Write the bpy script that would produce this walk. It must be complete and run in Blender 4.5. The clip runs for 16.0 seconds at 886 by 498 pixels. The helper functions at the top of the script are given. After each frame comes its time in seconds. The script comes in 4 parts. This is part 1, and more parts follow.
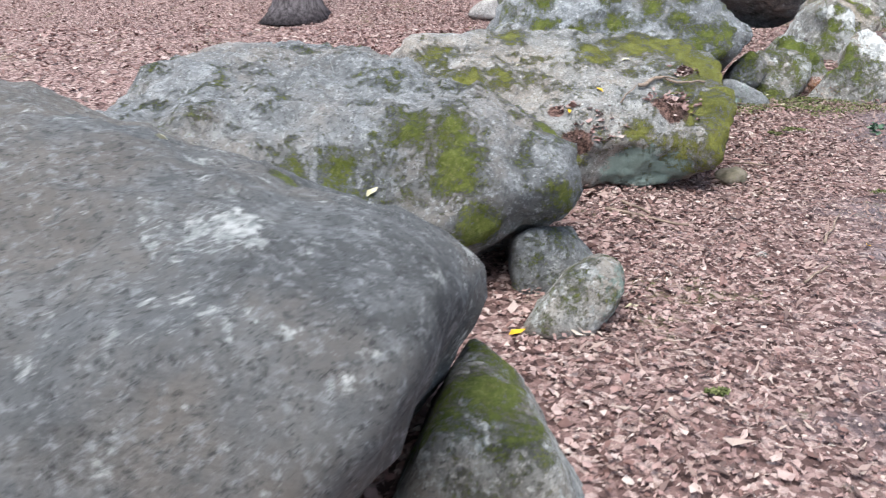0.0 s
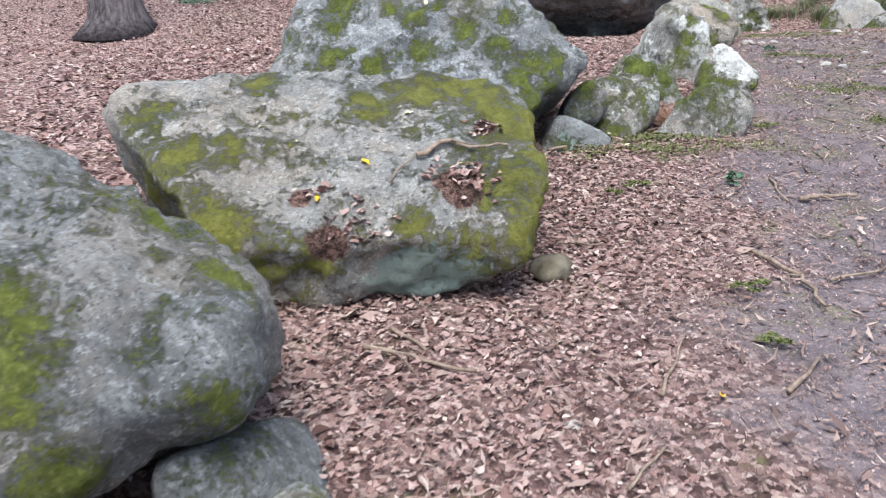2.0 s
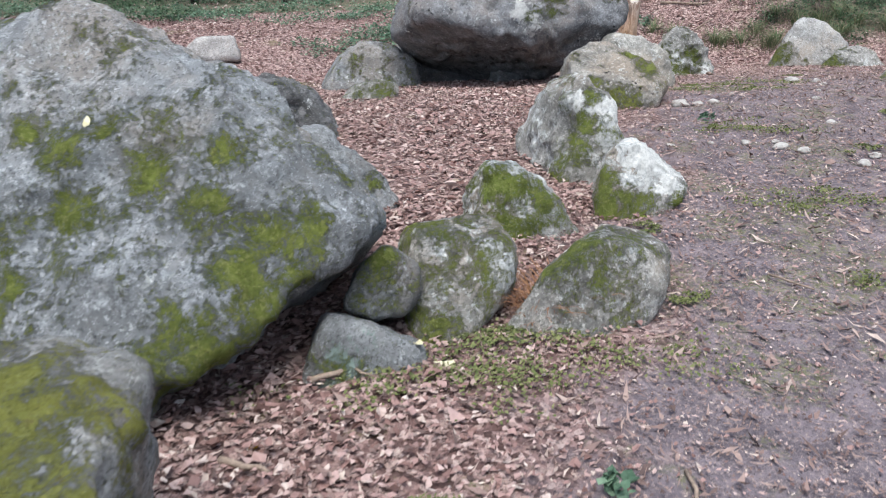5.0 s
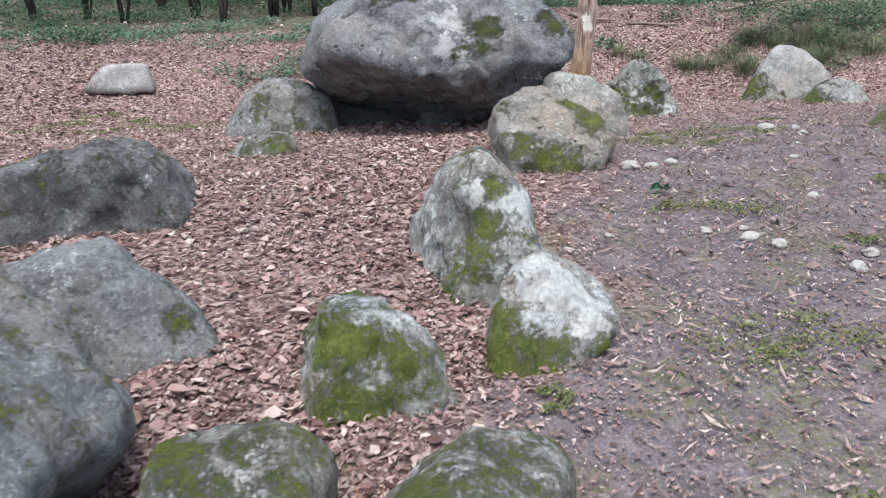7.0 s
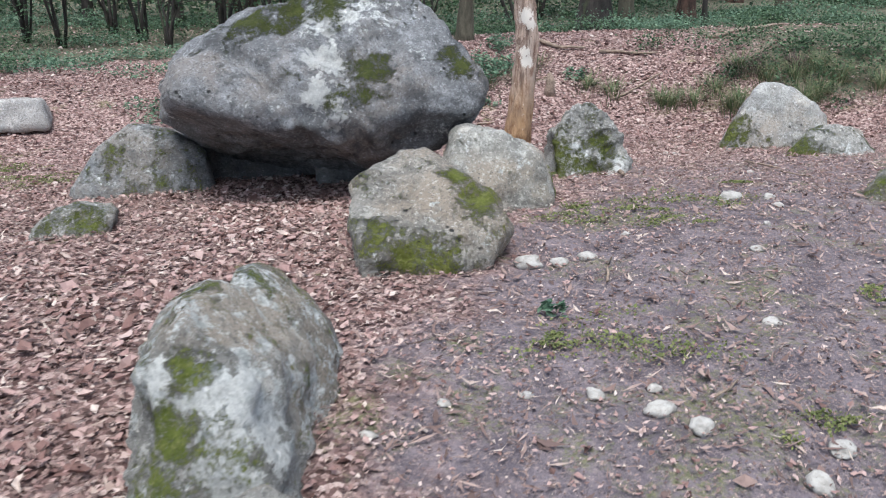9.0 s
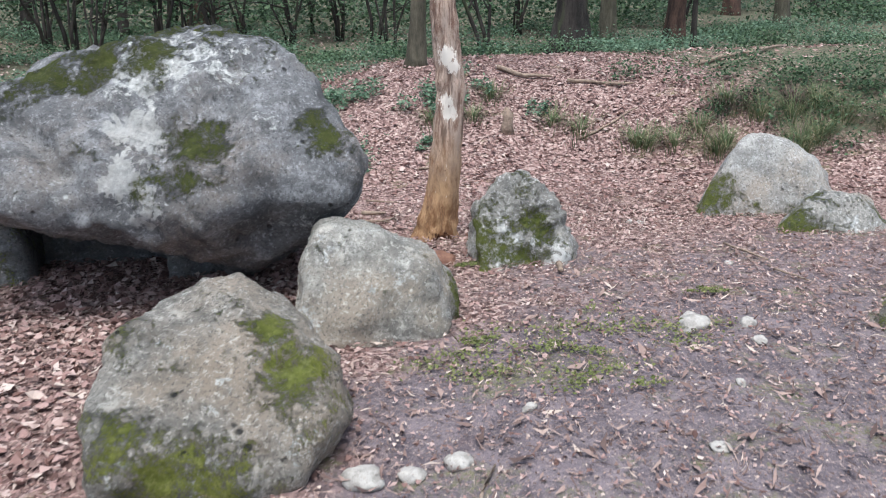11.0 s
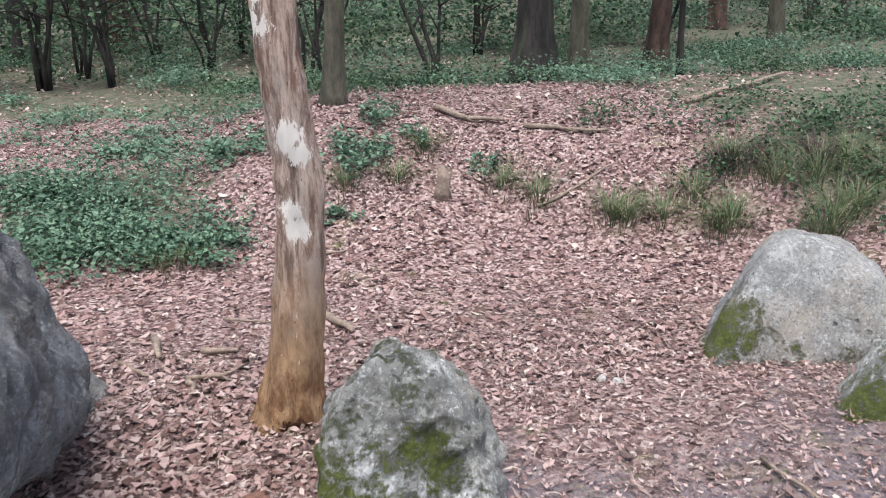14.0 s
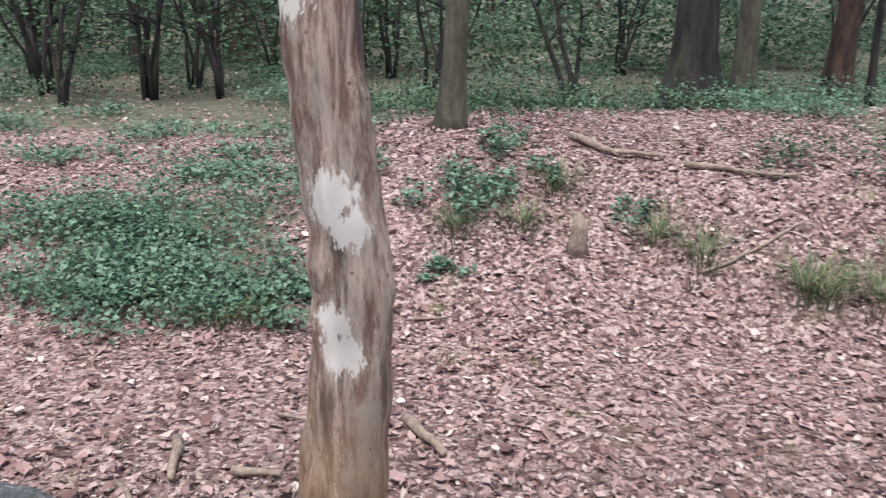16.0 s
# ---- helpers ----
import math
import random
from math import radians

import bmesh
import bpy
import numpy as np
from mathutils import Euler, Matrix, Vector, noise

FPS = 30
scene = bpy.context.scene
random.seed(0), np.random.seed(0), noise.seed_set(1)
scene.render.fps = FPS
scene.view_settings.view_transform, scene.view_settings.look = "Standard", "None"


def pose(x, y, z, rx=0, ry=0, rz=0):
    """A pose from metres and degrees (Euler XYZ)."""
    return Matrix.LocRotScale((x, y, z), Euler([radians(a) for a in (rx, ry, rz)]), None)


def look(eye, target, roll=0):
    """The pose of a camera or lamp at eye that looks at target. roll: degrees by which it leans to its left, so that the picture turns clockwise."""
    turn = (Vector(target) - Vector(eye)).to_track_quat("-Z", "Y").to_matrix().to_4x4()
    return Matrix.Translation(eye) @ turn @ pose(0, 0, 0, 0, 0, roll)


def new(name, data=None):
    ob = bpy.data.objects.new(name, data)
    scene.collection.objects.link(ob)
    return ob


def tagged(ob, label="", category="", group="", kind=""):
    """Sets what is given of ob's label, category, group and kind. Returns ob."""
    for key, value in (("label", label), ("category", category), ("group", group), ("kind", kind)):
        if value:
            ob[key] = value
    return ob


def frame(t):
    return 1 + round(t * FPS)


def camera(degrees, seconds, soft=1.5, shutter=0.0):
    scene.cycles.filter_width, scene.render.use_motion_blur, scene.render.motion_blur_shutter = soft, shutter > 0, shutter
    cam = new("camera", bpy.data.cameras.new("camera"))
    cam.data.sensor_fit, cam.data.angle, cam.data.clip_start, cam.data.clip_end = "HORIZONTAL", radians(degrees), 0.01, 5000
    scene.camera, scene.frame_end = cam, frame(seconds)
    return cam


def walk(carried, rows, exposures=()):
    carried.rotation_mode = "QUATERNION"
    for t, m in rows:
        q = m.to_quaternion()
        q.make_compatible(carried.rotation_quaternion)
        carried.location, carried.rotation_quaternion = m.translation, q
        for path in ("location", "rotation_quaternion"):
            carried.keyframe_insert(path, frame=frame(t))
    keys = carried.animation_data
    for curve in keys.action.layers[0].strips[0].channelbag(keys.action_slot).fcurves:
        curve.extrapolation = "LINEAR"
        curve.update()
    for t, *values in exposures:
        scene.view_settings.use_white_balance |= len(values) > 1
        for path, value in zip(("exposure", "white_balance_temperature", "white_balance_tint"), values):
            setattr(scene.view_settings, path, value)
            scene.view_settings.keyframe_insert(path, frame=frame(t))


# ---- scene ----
cam = camera(57.3, 16.0, soft=1.05, shutter=0.25)
METRES, EYE, TILT, LEAN, TURN = 12.0, 1.2, -22.0, 0.0, 0.0
ROWS = [
    (0.0, 0.0, 0.0, 0.0, -0.0, 0.0, -0.0),
    (0.5, 0.0138, 0.0235, 0.011, -1.87, -0.29, 0.87),
    (1.0, 0.0239, 0.0472, 0.0214, -3.65, -0.32, 1.61),
    (1.5, 0.039, 0.0706, 0.0312, -6.02, -0.2, 2.86),
    (2.0, 0.0581, 0.0944, 0.0415, -7.1, -0.43, 3.35),
    (2.5, 0.0737, 0.1226, 0.0506, -7.97, -0.34, 3.48),
    (3.0, 0.0917, 0.1493, 0.0616, -8.78, -0.2, 3.96),
    (3.5, 0.1105, 0.1722, 0.077, -8.96, -0.26, 3.97),
    (4.0, 0.1253, 0.1985, 0.0929, -9.17, -0.46, 4.03),
    (4.5, 0.1406, 0.2222, 0.1015, -9.57, -0.45, 4.27),
    (5.0, 0.1583, 0.247, 0.1167, -9.76, -0.6, 4.47),
    (7.5, 0.2435, 0.3551, 0.1677, -11.0, 0.01, 4.92),
    (8.0, 0.2683, 0.3794, 0.1763, -10.91, 0.68, 4.88),
    (8.5, 0.29, 0.4053, 0.1847, -10.14, 1.03, 4.49),
    (9.0, 0.3156, 0.4292, 0.1941, -9.74, 0.92, 4.47),
    (11.5, 0.4035, 0.5522, 0.2543, -9.65, 1.3, 4.16),
    (12.0, 0.4178, 0.5774, 0.2655, -9.79, 1.78, 4.34),
    (12.5, 0.4295, 0.603, 0.2755, -10.0, 1.58, 4.15),
    (13.0, 0.4386, 0.6315, 0.2881, -10.32, 1.53, 4.3),
    (13.5, 0.4519, 0.6583, 0.2952, -10.88, 1.61, 4.72),
    (14.0, 0.4631, 0.684, 0.3036, -11.01, 1.52, 4.63),
    (14.5, 0.4718, 0.7134, 0.3126, -11.12, 1.35, 4.55),
    (15.0, 0.4811, 0.7445, 0.322, -10.8, 1.23, 4.46),
    (15.5, 0.4812, 0.7692, 0.3284, -8.31, 2.2, 3.21),
    (16.0, 0.479, 0.7888, 0.3301, -2.69, 3.21, 0.71),
]
walk(cam, [(t, pose(0, 0, EYE, TILT, LEAN, TURN) @ pose(METRES * x, METRES * y, METRES * z, 90 + pitch, roll, yaw)) for t, x, y, z, yaw, pitch, roll in ROWS], exposures=[(0.0, 1.48, 6350, 7), (1.5, 1.46, 6300, 7), (4.0, 1.32, 6280, 7), (9.0, 1.26, 6200, 6), (12.0, 1.36, 6320, 7), (16.0, 1.4, 6330, 9)])

# ---- world, sun, exposure ----
world = bpy.data.worlds.new("overcast")
scene.world = world
world.use_nodes = True
sky = world.node_tree.nodes.new("ShaderNodeTexSky")
sky.sky_type, sky.sun_disc = "NISHITA", False
sky.sun_elevation, sky.sun_rotation = radians(73), radians(201)
sky.dust_density, sky.air_density = 3.0, 1.0
background = world.node_tree.nodes["Background"]
background.inputs["Strength"].default_value = 0.1
soften = world.node_tree.nodes.new("ShaderNodeHueSaturation")
soften.inputs["Saturation"].default_value = 0.8
world.node_tree.links.new(sky.outputs[0], soften.inputs["Color"])
world.node_tree.links.new(soften.outputs[0], background.inputs["Color"])
sun = new("sun", bpy.data.lights.new("sun", "SUN"))
sun.data.energy, sun.data.angle, sun.data.color = 1.5, radians(40), (1.0, 0.98, 0.96)
sun.matrix_world = look((0, 0, 20), (2.2, 5.6, 0.0))


# ---- materials ----
class Nodes:
    """A small wrapper that builds a node material."""

    def __init__(self, name):
        self.mat = bpy.data.materials.new(name)
        self.mat.use_nodes = True
        self.tree = self.mat.node_tree
        self.bsdf = self.tree.nodes["Principled BSDF"]
        self.coord = self.tree.nodes.new("ShaderNodeTexCoord").outputs["Object"]
        self.geo = self.tree.nodes.new("ShaderNodeNewGeometry")

    def put(self, socket, value):
        if hasattr(value, "is_output"):
            self.tree.links.new(value, socket)
        elif isinstance(value, tuple) and len(value) == 3 and socket.type == "RGBA":
            socket.default_value = (*value, 1)
        else:
            socket.default_value = value

    def math(self, op, a, b=0.0, clamp=False):
        n = self.tree.nodes.new("ShaderNodeMath")
        n.operation, n.use_clamp = op, clamp
        self.put(n.inputs[0], a)
        self.put(n.inputs[1], b)
        return n.outputs[0]

    def noise(self, scale, detail=4.0, rough=0.6, coord=None, warp=0.0, shift=0.0):
        n = self.tree.nodes.new("ShaderNodeTexNoise")
        n.noise_dimensions = "4D"
        n.inputs["W"].default_value = shift
        n.inputs["Scale"].default_value, n.inputs["Detail"].default_value = scale, detail
        n.inputs["Roughness"].default_value, n.inputs["Distortion"].default_value = rough, warp
        self.put(n.inputs["Vector"], coord or self.coord)
        return n.outputs["Fac"]

    def stretch(self, x, y, z):
        n = self.tree.nodes.new("ShaderNodeMapping")
        n.inputs["Scale"].default_value = (x, y, z)
        self.put(n.inputs["Vector"], self.coord)
        return n.outputs[0]

    def cells(self, scale, out="Distance", coord=None):
        n = self.tree.nodes.new("ShaderNodeTexVoronoi")
        n.inputs["Scale"].default_value = scale
        self.put(n.inputs["Vector"], coord or self.coord)
        return n.outputs[out]

    def step(self, value, lo, hi):
        n = self.tree.nodes.new("ShaderNodeMapRange")
        n.interpolation_type = "SMOOTHSTEP"
        self.put(n.inputs["Value"], value)
        self.put(n.inputs["From Min"], lo)
        self.put(n.inputs["From Max"], hi)
        return n.outputs[0]

    def mix(self, fac, a, b, kind="MIX"):
        n = self.tree.nodes.new("ShaderNodeMix")
        n.data_type, n.blend_type = "RGBA", kind
        self.put(n.inputs["Factor"], fac)
        self.put(n.inputs["A"], a)
        self.put(n.inputs["B"], b)
        return n.outputs["Result"]

    def ramp(self, value, stops):
        n = self.tree.nodes.new("ShaderNodeValToRGB")
        e = n.color_ramp.elements
        while len(e) < len(stops):
            e.new(0.5)
        for k, (p, c) in zip(e, stops):
            k.position, k.color = p, (*c, 1)
        self.put(n.inputs[0], value)
        return n.outputs[0]

    def near(self, point, radius):
        """1 at the world point, falling to 0 at the radius."""
        n = self.tree.nodes.new("ShaderNodeVectorMath")
        n.operation = "DISTANCE"
        self.put(n.inputs[0], self.geo.outputs["Position"])
        n.inputs[1].default_value = point
        return self.math("SUBTRACT", 1.0, self.math("DIVIDE", n.outputs["Value"], radius), True)

    def bump(self, height, strength, distance):
        n = self.tree.nodes.new("ShaderNodeBump")
        n.inputs["Strength"].default_value, n.inputs["Distance"].default_value = strength, distance
        self.put(n.inputs["Height"], height)
        self.put(self.bsdf.inputs["Normal"], n.outputs[0])

    def done(self, colour, rough=0.8, spec=0.3):
        self.put(self.bsdf.inputs["Base Color"], colour)
        self.put(self.bsdf.inputs["Roughness"], rough)
        self.put(self.bsdf.inputs["Specular IOR Level"], spec)
        return self.mat


def granite(seed, tint=(0.30, 0.31, 0.32), moss=0.0, lichen=0.0, moss_at=(), lichen_at=(), olive=0.2, stain=0.5, litter_at=(), teal_at=(), pits=0.5, pads=(), crust=(), crusty=0.92, deep=0.0):
    """Weathered granite: speckle, dark stains, pale lichen and moss that favours the tops."""
    n = Nodes("granite")
    s = seed * 7.3
    light = tuple(c * 1.45 for c in tint)
    dark = tuple(c * 0.55 for c in tint)
    col = n.mix(n.step(n.noise(2.3, 8, 0.72, shift=s), 0.38, 0.62), dark, tint)
    col = n.mix(n.step(n.noise(8, 8, 0.78, shift=s + 1), 0.48, 0.66), col, light)
    warm = tuple(c * k for c, k in zip(tint, (1.15, 0.98, 0.84)))
    col = n.mix(n.math("MULTIPLY", n.step(n.noise(1.4, 6, 0.7, shift=s + 2), 0.46, 0.62), 0.7), col, warm)
    grain = n.noise(52, 5, 0.85, shift=s + 3)
    col = n.mix(n.math("MULTIPLY", n.step(grain, 0.52, 0.62), 0.75), col, tuple(min(c * 1.9, 0.7) for c in tint))
    col = n.mix(n.math("MULTIPLY", n.step(n.noise(70, 4, 0.85, shift=s + 4), 0.53, 0.61), 0.8), col, tuple(c * 0.3 for c in tint))
    col = n.mix(n.math("MULTIPLY", n.step(n.noise(19, 6, 0.82, shift=s + 5), 0.53, 0.64), 0.7), col, dark)
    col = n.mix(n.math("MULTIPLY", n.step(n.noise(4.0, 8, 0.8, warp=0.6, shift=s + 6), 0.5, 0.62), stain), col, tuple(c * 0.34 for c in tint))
    up = n.tree.nodes.new("ShaderNodeSeparateXYZ")
    n.put(up.inputs[0], n.geo.outputs["Normal"])
    # weathered pits, the shade inside them painted near-black
    pit = n.math("MULTIPLY", n.step(n.cells(13), 0.20, 0.10), n.step(n.noise(3.5, 4, 0.6, shift=s + 13), 0.5, 0.6))
    col = n.mix(n.math("MULTIPLY", pit, pits), col, (0.03, 0.03, 0.03))
    # pale lichen
    spot = n.math("ADD", n.noise(6.5, 9, 0.8, warp=0.3, shift=s + 7), lichen * 0.25)
    for p, r, k in lichen_at:
        spot = n.math("ADD", spot, n.math("MULTIPLY", n.near(p, r), k))
    edge = n.math("MULTIPLY", n.noise(38, 5, 0.8, shift=s + 8), 0.3)
    lich = n.step(n.math("ADD", spot, edge), 0.75, 0.81)
    col = n.mix(n.math("MULTIPLY", lich, 0.88), col, n.mix(n.step(n.noise(30, 6, 0.8, shift=s), 0.4, 0.6), (0.36, 0.38, 0.37), (0.76, 0.77, 0.75)))
    # sharp-edged white crusts
    blot = n.math("MULTIPLY", n.math("SUBTRACT", n.noise(10, 7, 0.62, warp=0.5, shift=s + 16), 0.5), 4.2)
    for p, r in crust:
        near = n.near(p, r)
        patch = n.math("MULTIPLY", n.step(n.math("ADD", near, blot), 0.34, 0.42), n.step(near, 0.0, 0.2))
        col = n.mix(n.math("MULTIPLY", patch, crusty), col, n.mix(n.step(n.noise(45, 6, 0.8, shift=s), 0.35, 0.6), (0.46, 0.47, 0.45), (0.76, 0.76, 0.73)))
    for p, r, k in teal_at:
        film = n.math("ADD", n.math("MULTIPLY", n.near(p, r), k), n.math("MULTIPLY", n.math("SUBTRACT", n.noise(13, 10, 0.85, shift=s + 5), 0.5), 2.4))
        col = n.mix(n.math("MULTIPLY", n.step(film, 0.35, 0.5), 0.85), col, n.mix(n.noise(50, 4, 0.8, shift=s), (0.13, 0.20, 0.17), (0.38, 0.47, 0.42)))
    # moss
    fur = n.noise(58, 5, 0.85, shift=s + 9)
    grow = n.math("ADD", n.math("MULTIPLY", n.noise(5.2, 12, 0.85, warp=0.2, shift=s + 10), 1.7), -0.35)
    grow = n.math("ADD", grow, n.math("MULTIPLY", up.outputs[2], 0.05))
    grow = n.math("ADD", grow, moss * 0.25)
    for p, r, k in moss_at:
        grow = n.math("ADD", grow, n.math("MULTIPLY", n.near(p, r), k))
    grow = n.math("ADD", grow, n.math("MULTIPLY", n.math("SUBTRACT", fur, 0.5), 0.55))
    mask = n.step(grow, 0.60, 0.76)
    # moss pads with ragged rims
    ragged = n.math("MULTIPLY", n.math("SUBTRACT", n.noise(7, 12, 0.85, warp=0.3, shift=s + 14), 0.5), 5.0)
    ragged = n.math("ADD", ragged, n.math("MULTIPLY", n.math("SUBTRACT", fur, 0.5), 1.3))
    for p, r in pads:
        near = n.near(p, r * 1.5)
        pad = n.math("MULTIPLY", n.step(n.math("ADD", near, ragged), 0.38, 0.8), n.step(near, 0.0, 0.3))
        mask = n.math("MAXIMUM", mask, pad)
    bright = n.mix(olive, (0.22, 0.29, 0.06), (0.43, 0.42, 0.10))
    low = n.mix(olive, (0.10, 0.145, 0.03), (0.28, 0.28, 0.06))
    green = n.mix(n.step(n.noise(9, 9, 0.82, shift=s + 11), 0.40, 0.60), low, bright)
    green = n.mix(n.math("MULTIPLY", n.step(fur, 0.5, 0.62), 0.5), green, (0.50, 0.50, 0.20))
    green = n.mix(n.math("MULTIPLY", n.step(n.noise(80, 4, 0.85, shift=s), 0.54, 0.66), 0.65), green, (0.07, 0.085, 0.02))
    green = n.mix(n.math("MULTIPLY", n.step(n.noise(17, 8, 0.82, shift=s + 15), 0.54, 0.64), 0.5 * olive + 0.12), green, (0.23, 0.17, 0.085))
    if deep:
        green = n.mix(deep, green, (0.05, 0.054, 0.026))
    col = n.mix(mask, col, green)
    for p, r in litter_at:
        bed = n.step(n.math("ADD", n.near(p, r), n.math("MULTIPLY", n.noise(18, 8, 0.85, shift=s), 0.9)), 0.76, 0.9)
        col = n.mix(bed, col, n.mix(n.step(n.noise(45, 5, 0.85, shift=s), 0.42, 0.6), (0.07, 0.04, 0.035), (0.36, 0.22, 0.18)))
    height = n.math("ADD", n.math("MULTIPLY", n.noise(32, 8, 0.82, shift=s + 12), 1.0), n.math("MULTIPLY", grain, 0.5))
    height = n.math("SUBTRACT", height, n.math("MULTIPLY", pit, pits))
    height = n.math("ADD", height, n.math("MULTIPLY", mask, n.math("ADD", n.math("MULTIPLY", fur, 3.2), 0.5)))
    n.bump(height, 1.0, 0.02)
    return n.done(col, 0.9, 0.2)


def plain(name, low, high, scale=12.0, rough=0.85, bump=0.4, dist=0.005, coord=(1, 1, 1), third=None):
    n = Nodes(name)
    c = n.stretch(*coord)
    col = n.mix(n.step(n.noise(scale, 7, 0.7, c), 0.32, 0.68), low, high)
    col = n.mix(n.math("MULTIPLY", n.step(n.noise(scale * 6, 4, 0.7, c), 0.5, 0.75), 0.6), col, tuple(v * 0.45 for v in low))
    if third:
        col = n.mix(n.step(n.noise(scale * 0.35, 5, 0.7, c, shift=4), 0.52, 0.66), col, third)
    n.bump(n.noise(scale * 4, 6, 0.75, c), bump, dist)
    return n.done(col, rough, 0.2)


def leafy(name, stops, rough=0.75, through_light=0.0):
    """Leaves that differ piece by piece."""
    n = Nodes(name)
    col = n.ramp(n.geo.outputs["Random Per Island"], stops)
    col = n.mix(n.math("MULTIPLY", n.noise(60, 4, 0.7), 0.5), col, tuple(v * 0.5 for v in stops[0][1]))
    m = n.done(col, rough, 0.25)
    if through_light:
        t = n.tree.nodes.new("ShaderNodeBsdfTranslucent")
        n.put(t.inputs["Color"], col)
        s = n.tree.nodes.new("ShaderNodeMixShader")
        s.inputs[0].default_value = through_light
        n.tree.links.new(n.bsdf.outputs[0], s.inputs[1])
        n.tree.links.new(t.outputs[0], s.inputs[2])
        n.tree.links.new(s.outputs[0], n.tree.nodes["Material Output"].inputs["Surface"])
    return m


def soil_material():
    """Leaf mould, trodden grey soil on the path, green film and moss here and there."""
    n = Nodes("forest_soil")
    a = n.tree.nodes.new("ShaderNodeAttribute")
    a.attribute_name = "bare"
    bare = a.outputs["Fac"]
    g = n.tree.nodes.new("ShaderNodeAttribute")
    g.attribute_name = "green"
    crumbs = n.cells(48, "Color")
    sep = n.tree.nodes.new("ShaderNodeSeparateColor")
    n.put(sep.inputs[0], crumbs)
    litter = n.ramp(sep.outputs[0], [(0.0, (0.06, 0.037, 0.034)), (0.35, (0.20, 0.125, 0.115)), (0.7, (0.36, 0.245, 0.225)), (1.0, (0.55, 0.43, 0.39))])
    litter = n.mix(n.step(n.noise(55, 5, 0.8), 0.45, 0.7), litter, (0.07, 0.045, 0.04))
    ground_soil = n.mix(n.step(n.noise(6, 7, 0.75), 0.35, 0.65), (0.115, 0.098, 0.112), (0.225, 0.19, 0.208))
    ground_soil = n.mix(n.step(n.noise(70, 4, 0.8), 0.5, 0.7), ground_soil, (0.42, 0.33, 0.295))
    ground_soil = n.mix(n.step(n.noise(120, 3, 0.8, shift=2), 0.55, 0.7), ground_soil, (0.045, 0.036, 0.038))
    damp = n.step(n.noise(1.3, 6, 0.7, shift=12), 0.5, 0.68)
    ground_soil = n.mix(n.math("MULTIPLY", damp, 0.6), ground_soil, (0.115, 0.10, 0.115))
    edge = n.math("ADD", bare, n.math("MULTIPLY", n.math("SUBTRACT", n.noise(5, 7, 0.75), 0.5), 1.3))
    col = n.mix(n.step(edge, 0.25, 0.75), litter, ground_soil)
    film = n.step(n.math("ADD", n.noise(2.6, 7, 0.75, shift=9), n.math("MULTIPLY", bare, 0.07)), 0.56, 0.66)
    film = n.math("MULTIPLY", film, n.step(n.noise(40, 4, 0.8), 0.4, 0.6))
    col = n.mix(n.math("MULTIPLY", film, 0.75), col, n.mix(n.noise(9), (0.12, 0.135, 0.06), (0.22, 0.22, 0.10)))
    wild = n.mix(n.step(n.noise(9, 6, 0.8), 0.4, 0.65), (0.085, 0.10, 0.065), (0.21, 0.17, 0.13))
    col = n.mix(n.step(n.math("ADD", g.outputs["Fac"], n.math("MULTIPLY", n.math("SUBTRACT", n.noise(3, 7, 0.75), 0.5), 1.2)), 0.4, 0.7), col, wild)
    n.bump(n.math("ADD", n.noise(30, 6, 0.8), sep.outputs[1]), 0.8, 0.02)
    return n.done(col, 0.95, 0.1)


